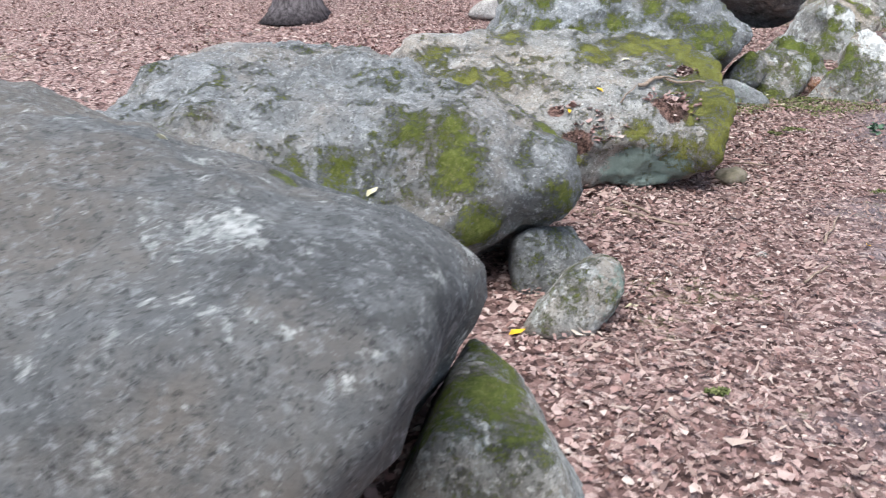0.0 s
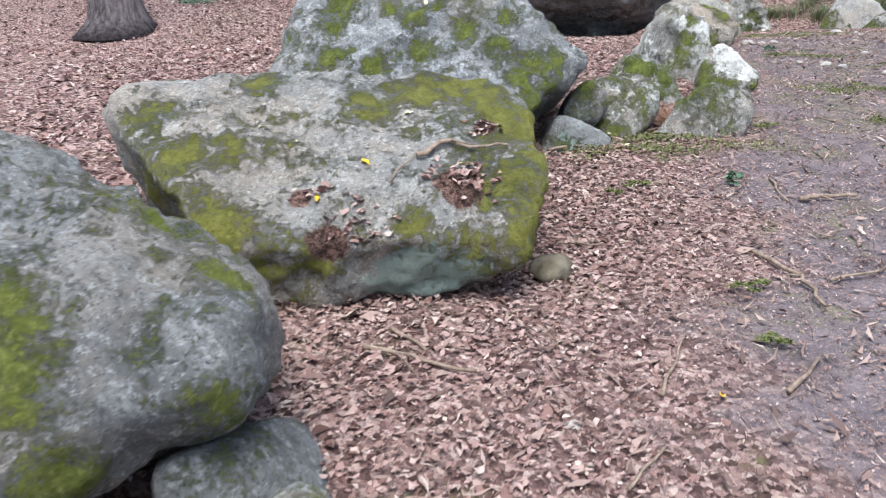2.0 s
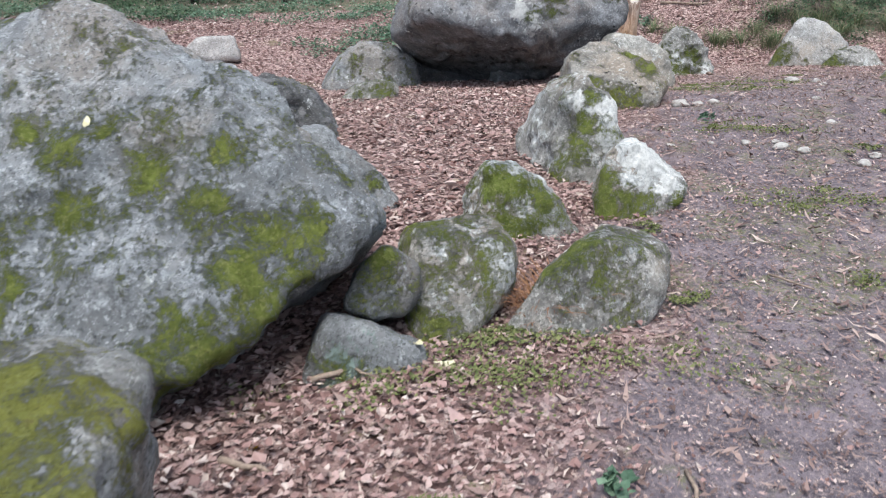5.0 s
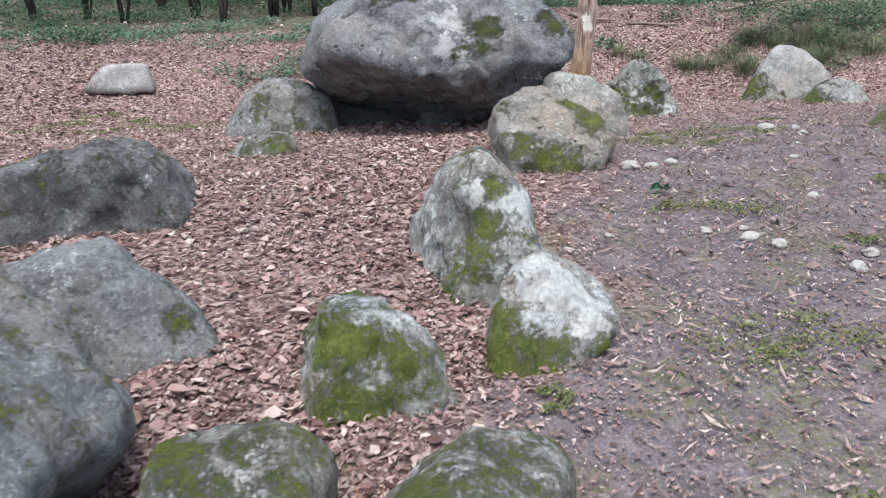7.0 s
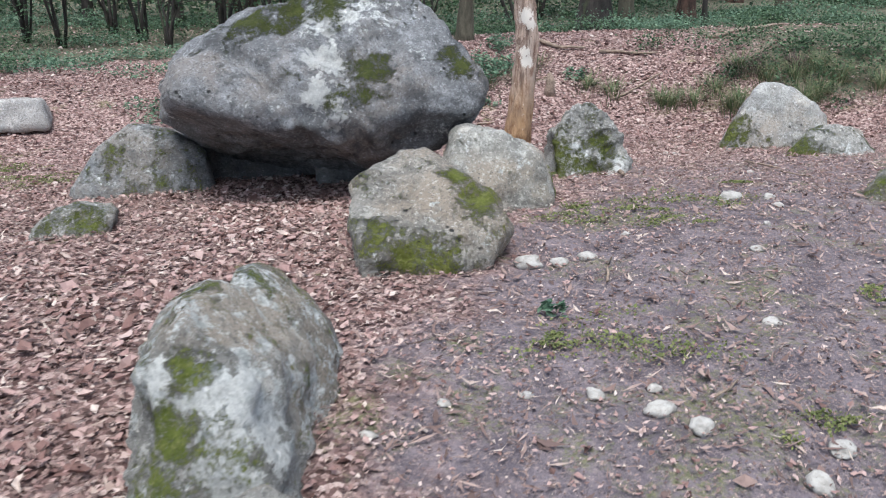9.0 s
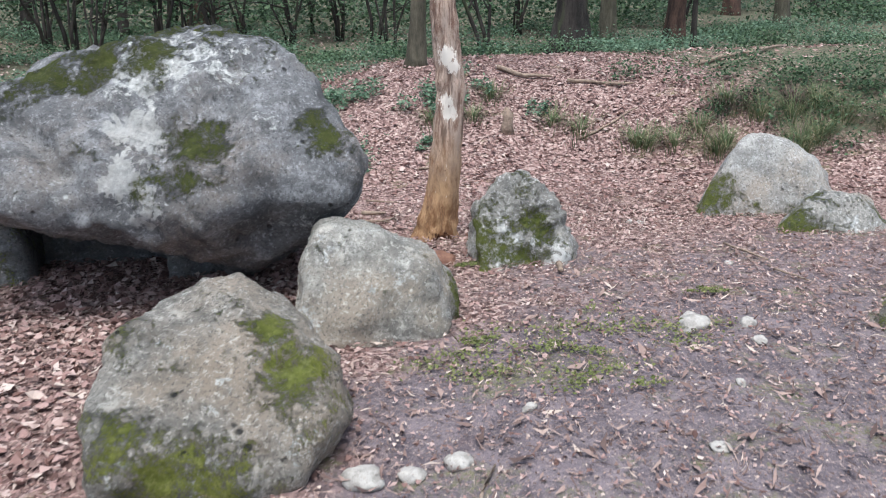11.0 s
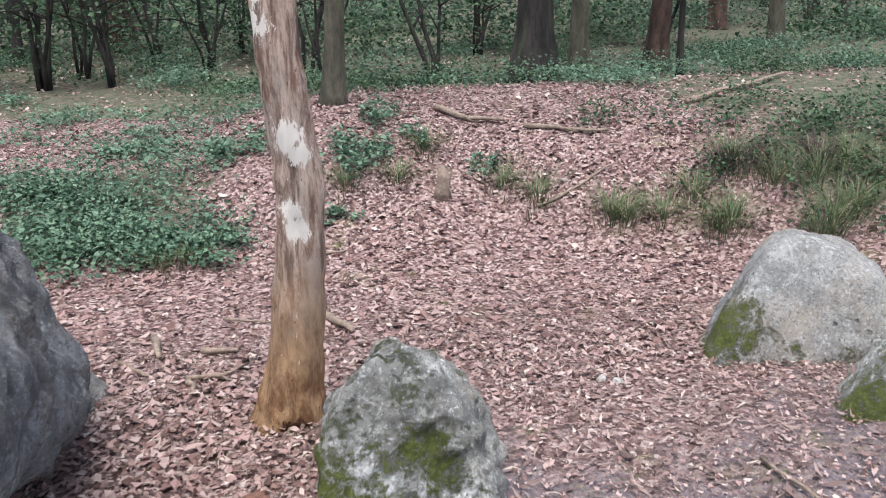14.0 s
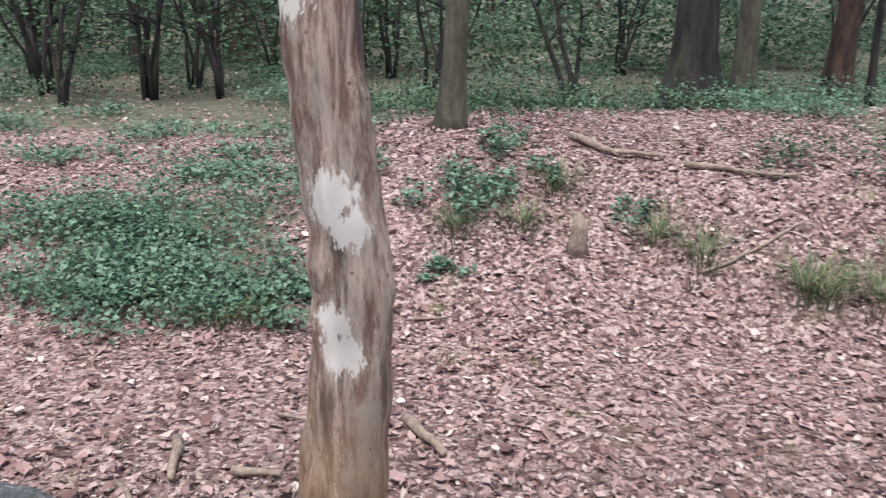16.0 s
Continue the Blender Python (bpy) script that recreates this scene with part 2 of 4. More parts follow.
def post_material():
    """Barkless trunk: silvery upper wood, ochre foot, pale fresh patches, a dark rotten hole."""
    n = Nodes("dead_wood")
    pos = n.tree.nodes.new("ShaderNodeSeparateXYZ")
    n.put(pos.inputs[0], n.geo.outputs["Position"])
    long = n.stretch(1, 1, 0.12)
    fibre = n.noise(36, 8, 0.85, long, warp=0.4)
    col = n.mix(n.step(fibre, 0.42, 0.58), (0.24, 0.14, 0.105), (0.68, 0.52, 0.42))
    col = n.mix(n.step(n.noise(9, 5, 0.7, n.stretch(1, 1, 0.35)), 0.45, 0.62), col, (0.60, 0.48, 0.40))
    col = n.mix(n.step(n.noise(7, 5, 0.7, n.stretch(1.4, 1.4, 0.25), shift=3), 0.53, 0.62), col, (0.17, 0.12, 0.10))
    foot = n.step(n.math("ADD", pos.outputs[2], n.math("MULTIPLY", n.noise(5), 0.5)), 0.85, 0.15)
    ochre = n.mix(n.step(n.noise(14, 6, 0.75, n.stretch(1, 1, 0.4)), 0.35, 0.65), (0.24, 0.12, 0.06), (0.60, 0.39, 0.22))
    col = n.mix(foot, col, ochre)
    edge = n.math("MULTIPLY", n.math("SUBTRACT", n.noise(40, 6, 0.8, n.stretch(1, 1, 0.3), shift=6), 0.5), 2.6)
    rot = n.math("ADD", n.near((5.54, 11.76, -0.30), 0.13), n.math("MULTIPLY", edge, 0.7))
    col = n.mix(n.step(rot, 0.3, 0.42), col, (0.085, 0.035, 0.02))
    col = n.mix(n.step(n.cells(30, coord=n.stretch(1, 1, 0.5)), 0.09, 0.05), col, (0.06, 0.035, 0.025))
    col = n.mix(n.math("MULTIPLY", n.step(n.noise(16, 7, 0.85, n.stretch(1, 1, 0.1), shift=8), 0.52, 0.62), 0.6), col, (0.10, 0.055, 0.04))
    for p, r in (((5.60, 11.83, 0.90), 0.10), ((5.64, 11.83, 0.84), 0.075), ((5.58, 11.83, 0.62), 0.09), ((5.61, 11.83, 0.56), 0.08), ((5.50, 11.86, 1.28), 0.10), ((5.50, 11.86, 1.40), 0.09)):
        col = n.mix(n.step(n.math("ADD", n.near(p, r), edge), 0.38, 0.42), col, (0.9, 0.83, 0.75))
    n.bump(fibre, 1.0, 0.02)
    return n.done(col, 0.8, 0.2)


SOIL = soil_material()
BROWN_LEAF = leafy("dead_leaf", [(0.0, (0.10, 0.055, 0.048)), (0.2, (0.28, 0.165, 0.145)), (0.55, (0.47, 0.315, 0.29)), (0.9, (0.60, 0.455, 0.415)), (1.0, (0.74, 0.64, 0.57))], 0.7, 0.08)
# Paler copy of the green leaf: hazy light between far trunks, put into colour
HAZE_LEAF = leafy("haze_leaf", [(0.0, (0.05, 0.085, 0.055)), (0.5, (0.13, 0.20, 0.13)), (1.0, (0.28, 0.39, 0.27))], 0.6, 0.35)
HEATHER = leafy("dry_heather", [(0.0, (0.10, 0.075, 0.07)), (0.6, (0.22, 0.165, 0.15)), (1.0, (0.38, 0.29, 0.25))], 0.9)
CRUMB = leafy("leaf_crumb", [(0.0, (0.10, 0.068, 0.062)), (0.5, (0.26, 0.175, 0.155)), (0.88, (0.42, 0.31, 0.27)), (1.0, (0.66, 0.56, 0.48))], 0.85)
GREEN_LEAF = leafy("green_leaf", [(0.0, (0.032, 0.06, 0.033)), (0.5, (0.07, 0.13, 0.068)), (0.85, (0.13, 0.21, 0.11)), (1.0, (0.21, 0.31, 0.17))], 0.55, 0.3)
HERB_LEAF = leafy("herb_leaf", [(0.0, (0.07, 0.13, 0.085)), (0.5, (0.15, 0.25, 0.16)), (1.0, (0.27, 0.39, 0.26))], 0.55, 0.25)
GRASS = leafy("grass_blade", [(0.0, (0.09, 0.13, 0.06)), (0.5, (0.17, 0.22, 0.11)), (0.8, (0.31, 0.28, 0.17)), (1.0, (0.46, 0.38, 0.26))], 0.6, 0.2)
DRY = leafy("dry_needle", [(0.0, (0.16, 0.07, 0.035)), (1.0, (0.40, 0.22, 0.12))], 0.8)
BARK_PINE = plain("pine_bark", (0.035, 0.025, 0.022), (0.14, 0.085, 0.066), 7, 0.95, 1.0, 0.03, (1, 1, 0.3))
BARK_DARK = plain("dark_bark", (0.018, 0.017, 0.016), (0.075, 0.064, 0.058), 7, 0.95, 1.0, 0.03, (1, 1, 0.25), (0.07, 0.08, 0.045))
BARK_GREEN = plain("mossy_bark", (0.06, 0.055, 0.042), (0.15, 0.135, 0.10), 11, 0.95, 0.8, 0.02, (1, 1, 0.3), (0.10, 0.12, 0.05))
BARK_GREY = plain("grey_bark", (0.055, 0.048, 0.05), (0.25, 0.22, 0.23), 9, 0.95, 1.0, 0.05, (1.6, 1.6, 0.14))
TWIG = plain("twig_bark", (0.16, 0.12, 0.095), (0.36, 0.28, 0.22), 30, 0.9, 0.6, 0.004)
PALE_STONE = plain("pale_stone", (0.25, 0.235, 0.215), (0.45, 0.43, 0.40), 22, 0.9, 0.5, 0.006)
RED_STONE = plain("red_stone", (0.13, 0.065, 0.05), (0.25, 0.14, 0.10), 22, 0.9, 0.5, 0.006)
BROWN_STONE = plain("brown_stone", (0.10, 0.09, 0.06), (0.22, 0.19, 0.15), 14, 0.95, 0.6, 0.008, third=(0.13, 0.14, 0.05))
WOOD = post_material()
YELLOW = plain("yellow_leaf", (0.62, 0.36, 0.02), (0.75, 0.50, 0.04), 30, 0.6, 0.2, 0.002)
CREAM = plain("cream_leaf", (0.50, 0.47, 0.30), (0.66, 0.62, 0.44), 40, 0.6, 0.2, 0.002)
MOSS = leafy("moss_tuft", [(0.0, (0.08, 0.10, 0.035)), (0.6, (0.17, 0.19, 0.07)), (1.0, (0.26, 0.26, 0.12))], 0.9)


# ---- ground ----
def sstep(lo, hi, v):
    t = np.clip((np.asarray(v, float) - lo) / (hi - lo), 0, 1)
    return t * t * (3 - 2 * t)


def height(x, y):
    """The lie of the land: a level shelf, a shallow hollow beyond it, then a bank."""
    x, y = np.asarray(x, float), np.asarray(y, float)
    yy = y + 0.5 * np.clip(x - 7.2, 0, 4)
    amp = 0.36 + 0.36 * sstep(4.5, 6.3, x)
    z = -0.06 + 0.11 * sstep(2.5, 8, y) - 0.56 * sstep(8.7, 14.5, y) + amp * sstep(14.0, 16.2, yy) - (amp - 0.4) * sstep(16.5, 20, y)
    return z + 0.012 * np.sin(3.1 * x + 1.7 * y) * np.sin(2.3 * y - 1.1 * x) + 0.006 * np.sin(9 * x + 2) * np.sin(8 * y)


def path_rim(y):
    """Where the trodden soil begins, beside the row of stones."""
    return np.interp(y, (0, 2.5, 4, 5.7, 7, 9.2, 11, 12.5), (1.2, 1.6, 2.3, 3.0, 3.7, 4.6, 5.6, 6.2))


def path_mask(x, y):
    """1 on the trodden line, 0 off it."""
    x, y = np.asarray(x, float), np.asarray(y, float)
    rim = path_rim(y)
    return sstep(-0.9, 0.9, x - rim + 0.16 * np.sin(4.1 * y) + 0.1 * np.sin(9.3 * y + 3 * x)) * (1 - 0.85 * sstep(1.9, 3.0, x - rim - 0.06 * y)) * (1 - sstep(10.8, 12.6, y + 0.25 * np.sin(3 * x))) * (1 - 0.4 * sstep(8.8, 10.4, y))


def green_mask(x, y):
    x, y = np.asarray(x, float), np.asarray(y, float)
    right = sstep(8.0, 10.0, x) * sstep(13.2, 14.6, y + 0.4 * np.clip(x - 8.5, 0, 3)) * 0.75
    back = sstep(16.8, 18.6, y + 0.12 * (x - 6))
    left = np.exp(-(((x - 4.2) / 1.1) ** 2 + ((y - 15.3) / 0.8) ** 2)) * 0.9
    return np.clip(right + back + left, 0, 1)


def grow_axis(lo, hi, step, far):
    inner = list(np.arange(lo, hi + 1e-6, step))
    a, d = [], step
    p = lo
    while p > -far:
        d *= 1.3
        p -= d
        a.append(p)
    b, d = [], step
    p = hi
    while p < far:
        d *= 1.3
        p += d
        b.append(p)
    return np.array(a[::-1] + inner + b)


xs, ys = grow_axis(-3.5, 12, 0.08, 400), grow_axis(-1, 19, 0.08, 400)
gx, gy = np.meshgrid(xs, ys)
gz = height(gx, gy)
wob = np.random.default_rng(3).normal(0, 0.006, gz.shape)
gz = gz + wob * (np.abs(gx) < 14) * (np.abs(gy) < 22)
nx, ny = len(xs), len(ys)
idx = np.arange(nx * ny).reshape(ny, nx)
quads = np.stack([idx[:-1, :-1], idx[:-1, 1:], idx[1:, 1:], idx[1:, :-1]], -1).reshape(-1, 4)
me = bpy.data.meshes.new("ground")
me.from_pydata(np.stack([gx, gy, gz], -1).reshape(-1, 3).tolist(), [], quads.tolist())
for attr, fn in (("bare", path_mask), ("green", green_mask)):
    layer = me.attributes.new(attr, "FLOAT", "POINT")
    layer.data.foreach_set("value", fn(gx, gy).astype(np.float32).ravel())
me.materials.append(SOIL)
me.polygons.foreach_set("use_smooth", [True] * len(me.polygons))
tagged(new("ground", me), "forest floor of leaf mould and trodden grey soil", "ground", kind="structure")


# ---- shapes ----
def mesh_object(name, bm, mat, smooth=True):
    data = bpy.data.meshes.new(name)
    bm.to_mesh(data)
    bm.free()
    data.materials.append(mat)
    data.polygons.foreach_set("use_smooth", [smooth] * len(data.polygons))
    return new(name, data)


def boulder(name, centre, faces, mat, label, level=5, soft=10, rough=0.02, seed=0, dents=(), category="boulder", group=""):
    """A weathered rock: flat faces (heading, slope, distance from the centre) that meet in rounded edges, then lumps and dents."""
    bm = bmesh.new()
    bmesh.ops.create_icosphere(bm, subdivisions=level, radius=1)
    a = np.radians(np.array([f[:2] for f in faces], float))
    d = np.array([f[2] for f in faces])
    nrm = np.stack([np.cos(a[:, 0]) * np.cos(a[:, 1]), np.sin(a[:, 0]) * np.cos(a[:, 1]), np.sin(a[:, 1])], 1)
    u = np.array([v.co[:] for v in bm.verts])
    dot = u @ nrm.T
    r = np.where(dot > 1e-3, d / np.maximum(dot, 1e-3), 9.0).min(1)
    for v, q in zip(bm.verts, u * r[:, None]):
        v.co = q
    for _ in range(soft):
        bmesh.ops.smooth_vert(bm, verts=bm.verts, factor=0.5, use_axis_x=True, use_axis_y=True, use_axis_z=True)
    bm.normal_update()
    size = float(np.median(r))
    rough = rough * min(1.0, 0.35 + size)
    off = Vector((seed * 3.7, seed * 1.9, seed * 5.1))
    moved = []
    for v in bm.verts:
        p = v.co + off
        k = rough * (noise.fractal(p * (2.2 / max(size, 0.2)), 0.8, 2.0, 5) * 1.6 + 0.55 * noise.noise(p * 14) + 0.4 * noise.noise(p * 34))
        for q, w, depth in dents:
            k -= depth * math.exp(-((v.co + Vector(centre) - Vector(q)).length / w) ** 2)
        moved.append(v.co + v.normal * k)
    for v, q in zip(bm.verts, moved):
        v.co = q
    ob = mesh_object(name, bm, mat)
    ob.location = centre
    return tagged(ob, label, category, group)


def tube(bm, points, radii, sides=10, lump=0.0, seed=0):
    """A tapering tube along points, closed at both ends."""
    rings = []
    for i, (p, r) in enumerate(zip(points, radii)):
        p = Vector(p)
        way = (Vector(points[min(i + 1, len(points) - 1)]) - Vector(points[max(i - 1, 0)])).normalized()
        side = way.cross(Vector((0.31, 0.95, 0.05)) if abs(way.y) < 0.9 else Vector((1, 0, 0))).normalized()
        other = way.cross(side)
        ring = []
        for k in range(sides):
            a = 2 * math.pi * k / sides
            q = r * (1 + lump * noise.noise(Vector((math.cos(a) * 1.5 + seed, math.sin(a) * 1.5, i * 0.45))))
            ring.append(bm.verts.new(p + side * math.cos(a) * q + other * math.sin(a) * q))
        rings.append(ring)
    for a, b in zip(rings, rings[1:]):
        for k in range(sides):
            bm.faces.new((a[k], a[(k + 1) % sides], b[(k + 1) % sides], b[k]))
    bm.faces.new(rings[0][::-1])
    bm.faces.new(rings[-1])


def flat_leaves(name, mat, pos, size, yaw, pitch, roll, label, category, kind="stuff", curl=0.25, slim=0.55, simple=False):
    """Many small folded leaves in one mesh."""
    shape = np.array([(0, 0, 0), (0, 0.5, 0), (0, 1, 0), (-0.36, 0.27, 1), (-0.46, 0.66, 1), (0.42, 0.34, 1), (0.38, 0.72, 1)], float)
    shape[:, 1] -= 0.5
    n = len(pos)
    rng = np.random.default_rng(n)
    if simple:
        shape = np.array([(0, -0.5, 0), (-0.45, 0, 1), (0, 0.5, 0), (0.45, 0, 1)], float)
    v = np.repeat(shape[None], n, 0)
    m = len(shape)
    v[:, :, 0] *= slim * rng.uniform(0.7, 1.3, (n, 1)) * 1.2
    v[:, :, 2] *= curl * rng.uniform(-0.6, 1.2, (n, 1))
    v[:, 2, 2] += rng.uniform(-0.3, 0.4, n)
    v[:, 0, 2] += rng.uniform(-0.15, 0.3, n)
    v[:, 1:, :2] += rng.normal(0, 0.09, (n, m - 1, 2))
    v *= np.asarray(size)[:, None, None]
    cx, sx, cy, sy, cz, sz = np.cos(pitch), np.sin(pitch), np.cos(roll), np.sin(roll), np.cos(yaw), np.sin(yaw)
    x, y, z = v[..., 0], v[..., 1], v[..., 2]
    y, z = y * cx[:, None] - z * sx[:, None], y * sx[:, None] + z * cx[:, None]
    x, z = x * cy[:, None] + z * sy[:, None], -x * sy[:, None] + z * cy[:, None]
    x, y = x * cz[:, None] - y * sz[:, None], x * sz[:, None] + y * cz[:, None]
    v = np.stack([x, y, z], -1) + np.asarray(pos)[:, None]
    tri = np.array([(0, 1, 3), (1, 4, 3), (1, 2, 4), (0, 5, 1), (1, 5, 6), (1, 6, 2)])
    if simple:
        tri = np.array([(0, 3, 1), (1, 3, 2)])
    f = (tri[None] + m * np.arange(n)[:, None, None]).reshape(-1, 3)
    data = bpy.data.meshes.new(name)
    data.from_pydata(v.reshape(-1, 3).tolist(), [], f.tolist())
    data.materials.append(mat)
    ob = new(name, data)
    return tagged(ob, label, category, kind=kind) if label else ob


# ---- the boulders ----
FACES = {}
FACES['A'] = [(47, 64, 0.491), (0, -90, 0.47), (-90, 80, 0.52), (36, 56, 0.581), (-19, -29, 0.784), (52, 38, 0.788), (15, 33, 0.848), (-13, -21, 0.849), (-90, 35, 0.881), (36, 18, 0.956), (160, 45, 0.974), (28, 6, 0.992), (-80, -10, 1.078), (-135, 10, 1.21), (135, 10, 1.245), (95, 8, 1.25), (180, 10, 1.37)]
FACES['B'] = [(0, -90, 0.35), (-80, 82, 0.381), (49, 74, 0.461), (22, 65, 0.477), (103, 82, 0.501), (30, 54, 0.507), (42, 47, 0.53), (-85, 52, 0.566), (33, 33, 0.582), (161, 76, 0.586), (-42, -54, 0.597), (16, 36, 0.672), (24, 18, 0.705), (-179, 63, 0.711), (-80, 22, 0.753), (90, 15, 0.786), (12, -2, 0.797), (-1, -22, 0.81), (-171, 48, 0.837), (-9, 3, 0.907), (135, 10, 1.123), (-140, 10, 1.288)]
FACES['S1'] = [(155, 33, 0.107), (-19, -15, 0.109), (-31, -32, 0.108), (132, 56, 0.114), (-8, 12, 0.131), (-9, -4, 0.138), (40, 63, 0.145), (0, -90, 0.15), (-90, -61, 0.163), (-80, 25, 0.179), (90, 10, 0.246)]
FACES['S2'] = [(9, 41, 0.022), (36, 63, 0.029), (102, 60, 0.029), (29, 43, 0.044), (0, -90, 0.2), (-80, 10, 0.244), (180, 0, 0.25), (90, 10, 0.306)]
FACES['S3'] = [(166, 21, 0.113), (12, 28, 0.159), (20, 37, 0.163), (0, 75, 0.179), (0, -90, 0.22), (-5, 9, 0.251), (90, 10, 0.371), (-90, 20, 0.388)]
FACES['C'] = [(0, -90, 0.25), (-92, 75, 0.252), (-92, 54, 0.346), (-55, -65, 0.461), (75, 74, 0.529), (144, 78, 0.572), (-92, -12, 0.535), (-155, -20, 0.564), (4, 58, 0.70), (46, 68, 0.64), (-36, -47, 0.635), (-28, -32, 0.728), (90, 5, 0.715), (-5, 9, 0.83), (-4, -14, 0.74), (-16, -10, 0.77), (-174, 49, 0.821)]
FACES['D'] = [(-112, 44, 0.309), (0, -90, 0.5), (-75, 40, 0.521), (-39, -56, 0.586), (-30, -49, 0.645), (22, 61, 0.673), (3, 56, 0.681), (12, 41, 0.727), (-22, -37, 0.765), (1, 50, 0.691), (-179, 70, 0.699), (179, 31, 0.745), (-170, 22, 0.817), (80, 15, 0.834), (45, 15, 0.956), (-5, 2, 0.978), (135, 12, 1.107)]
FACES['E1'] = [(152, 43, 0.091), (166, 23, 0.093), (-90, 20, 0.107), (-85, -62, 0.122), (-135, -56, 0.127), (23, 50, 0.133), (-24, -30, 0.14), (-9, -1, 0.145), (90, 0, 0.2)]
FACES['E0'] = [(41, 55, 0.08), (55, 60, 0.09), (169, 20, 0.175), (-90, 15, 0.176), (0, -90, 0.19), (-1, 14, 0.197), (90, 0, 0.22)]
FACES['E2'] = [(-33, -31, 0.181), (-17, -2, 0.19), (0, 88, 0.2), (-90, 35, 0.21), (-1, 32, 0.22), (0, -90, 0.22), (104, 68, 0.226), (25, 60, 0.233), (180, 10, 0.243), (90, 0, 0.25)]
FACES['F1'] = [(138, 47, 0.151), (145, 32, 0.166), (18, 75, 0.197), (0, -90, 0.2), (106, 65, 0.203), (-85, 25, 0.225), (-23, 17, 0.275), (-35, -17, 0.258), (90, 5, 0.271)]
FACES['F2'] = [(-5, 52, 0.112), (8, 64, 0.136), (-11, 43, 0.139), (154, 20, 0.167), (128, 61, 0.157), (159, 10, 0.183), (135, 47, 0.173), (-85, 25, 0.188), (-4, 32, 0.218), (-39, -29, 0.263), (90, 15, 0.269), (0, -90, 0.3)]
FACES['F3'] = [(23, 37, 0.126), (9, 55, 0.131), (-5, 35, 0.138), (36, 48, 0.142), (14, 28, 0.146), (84, 74, 0.173), (102, 62, 0.21), (162, 27, 0.237), (0, -90, 0.24), (-85, 25, 0.24), (179, 11, 0.243), (90, 15, 0.256)]
FACES['G1'] = [(-174, 12, 0.131), (177, 26, 0.176), (172, 5, 0.22), (0, -90, 0.24), (158, 45, 0.314), (-11, 11, 0.321), (-90, 25, 0.354), (3, 40, 0.375), (137, 62, 0.395), (9, 50, 0.402), (90, 5, 0.447)]
FACES['G2'] = [(-8, 18, 0.118), (-7, -7, 0.156), (1, 38, 0.156), (80, 5, 0.188), (0, -90, 0.22), (-100, 10, 0.251), (17, 59, 0.256), (172, 29, 0.319)]
FACES['H1'] = [(-90, 70, 0.179), (0, -90, 0.3), (168, -7, 0.317), (178, -3, 0.33), (28, 71, 0.343), (-90, 12, 0.332), (5, 48, 0.351), (128, 68, 0.369), (173, 12, 0.358), (155, 52, 0.367), (-1, 37, 0.369), (-31, -29, 0.386), (157, 35, 0.388), (12, 14, 0.407), (18, 24, 0.412), (-13, 7, 0.431), (85, 10, 0.486)]
FACES['H2'] = [(26, 52, 0.206), (38, 59, 0.207), (44, 47, 0.215), (16, 67, 0.219), (61, 54, 0.219), (31, 38, 0.236), (13, 39, 0.242), (-3, 45, 0.243), (83, 60, 0.245), (73, 69, 0.245), (77, 78, 0.272), (-12, 22, 0.283), (-90, 42, 0.313), (166, 11, 0.324), (-2, 15, 0.326), (130, 58, 0.327), (-88, 15, 0.355), (177, 23, 0.368), (178, 12, 0.358), (158, 48, 0.365), (0, -90, 0.37), (173, 34, 0.378), (-21, -21, 0.389), (85, 5, 0.395)]
FACES['I'] = [(-125, -62, 0.51), (152, 81, 0.554), (-93, 45, 0.575), (171, 67, 0.638), (31, 80, 0.603), (-54, -74, 0.64), (-90, -38, 0.69), (13, 51, 0.705), (16, 21, 0.665), (2, 70, 0.659), (8, 34, 0.718), (-34, -56, 0.696), (23, 46, 0.745), (-93, 12, 0.736), (178, 53, 0.756), (88, 45, 0.777), (8, 0, 0.784), (173, 43, 0.871), (-12, -28, 0.877), (-178, 36, 0.922), (-168, -50, 0.935), (45, 8, 0.973), (88, 8, 0.983), (176, 24, 1.048), (-174, 15, 1.075), (135, 8, 1.183)]
FACES['ls'] = [(23, 59, 0.166), (5, 11, 0.199), (51, 75, 0.218), (160, 67, 0.348), (-90, 25, 0.341), (0, -90, 0.35), (90, 5, 0.453), (179, 49, 0.468), (176, 34, 0.516)]
FACES['sm'] = [(120, 74, 0.124), (177, 49, 0.143), (49, 64, 0.158), (2, -32, 0.168), (0, -90, 0.2), (-90, 30, 0.217), (90, 10, 0.238)]
FACES['J'] = [(-7, 22, 0.2), (-5, 34, 0.207), (-88, 28, 0.219), (8, 41, 0.227), (-11, 12, 0.23), (13, 57, 0.243), (58, 66, 0.28), (-22, -6, 0.284), (161, 20, 0.297), (119, 67, 0.289), (169, 7, 0.289), (155, 34, 0.289), (90, 10, 0.345), (0, -90, 0.4)]
FACES['K1'] = [(32, 72, 0.241), (-16, 53, 0.262), (119, 57, 0.268), (11, 72, 0.262), (139, 24, 0.278), (113, 63, 0.272), (-28, 31, 0.325), (0, -90, 0.4), (80, 20, 0.497), (-100, 45, 0.528), (-105, 15, 0.542)]
FACES['K2'] = [(111, 65, 0.186), (131, 36, 0.181), (69, 73, 0.187), (131, 49, 0.195), (-95, 30, 0.253), (0, -90, 0.27), (-27, 38, 0.281), (-33, 25, 0.349), (80, 10, 0.362)]
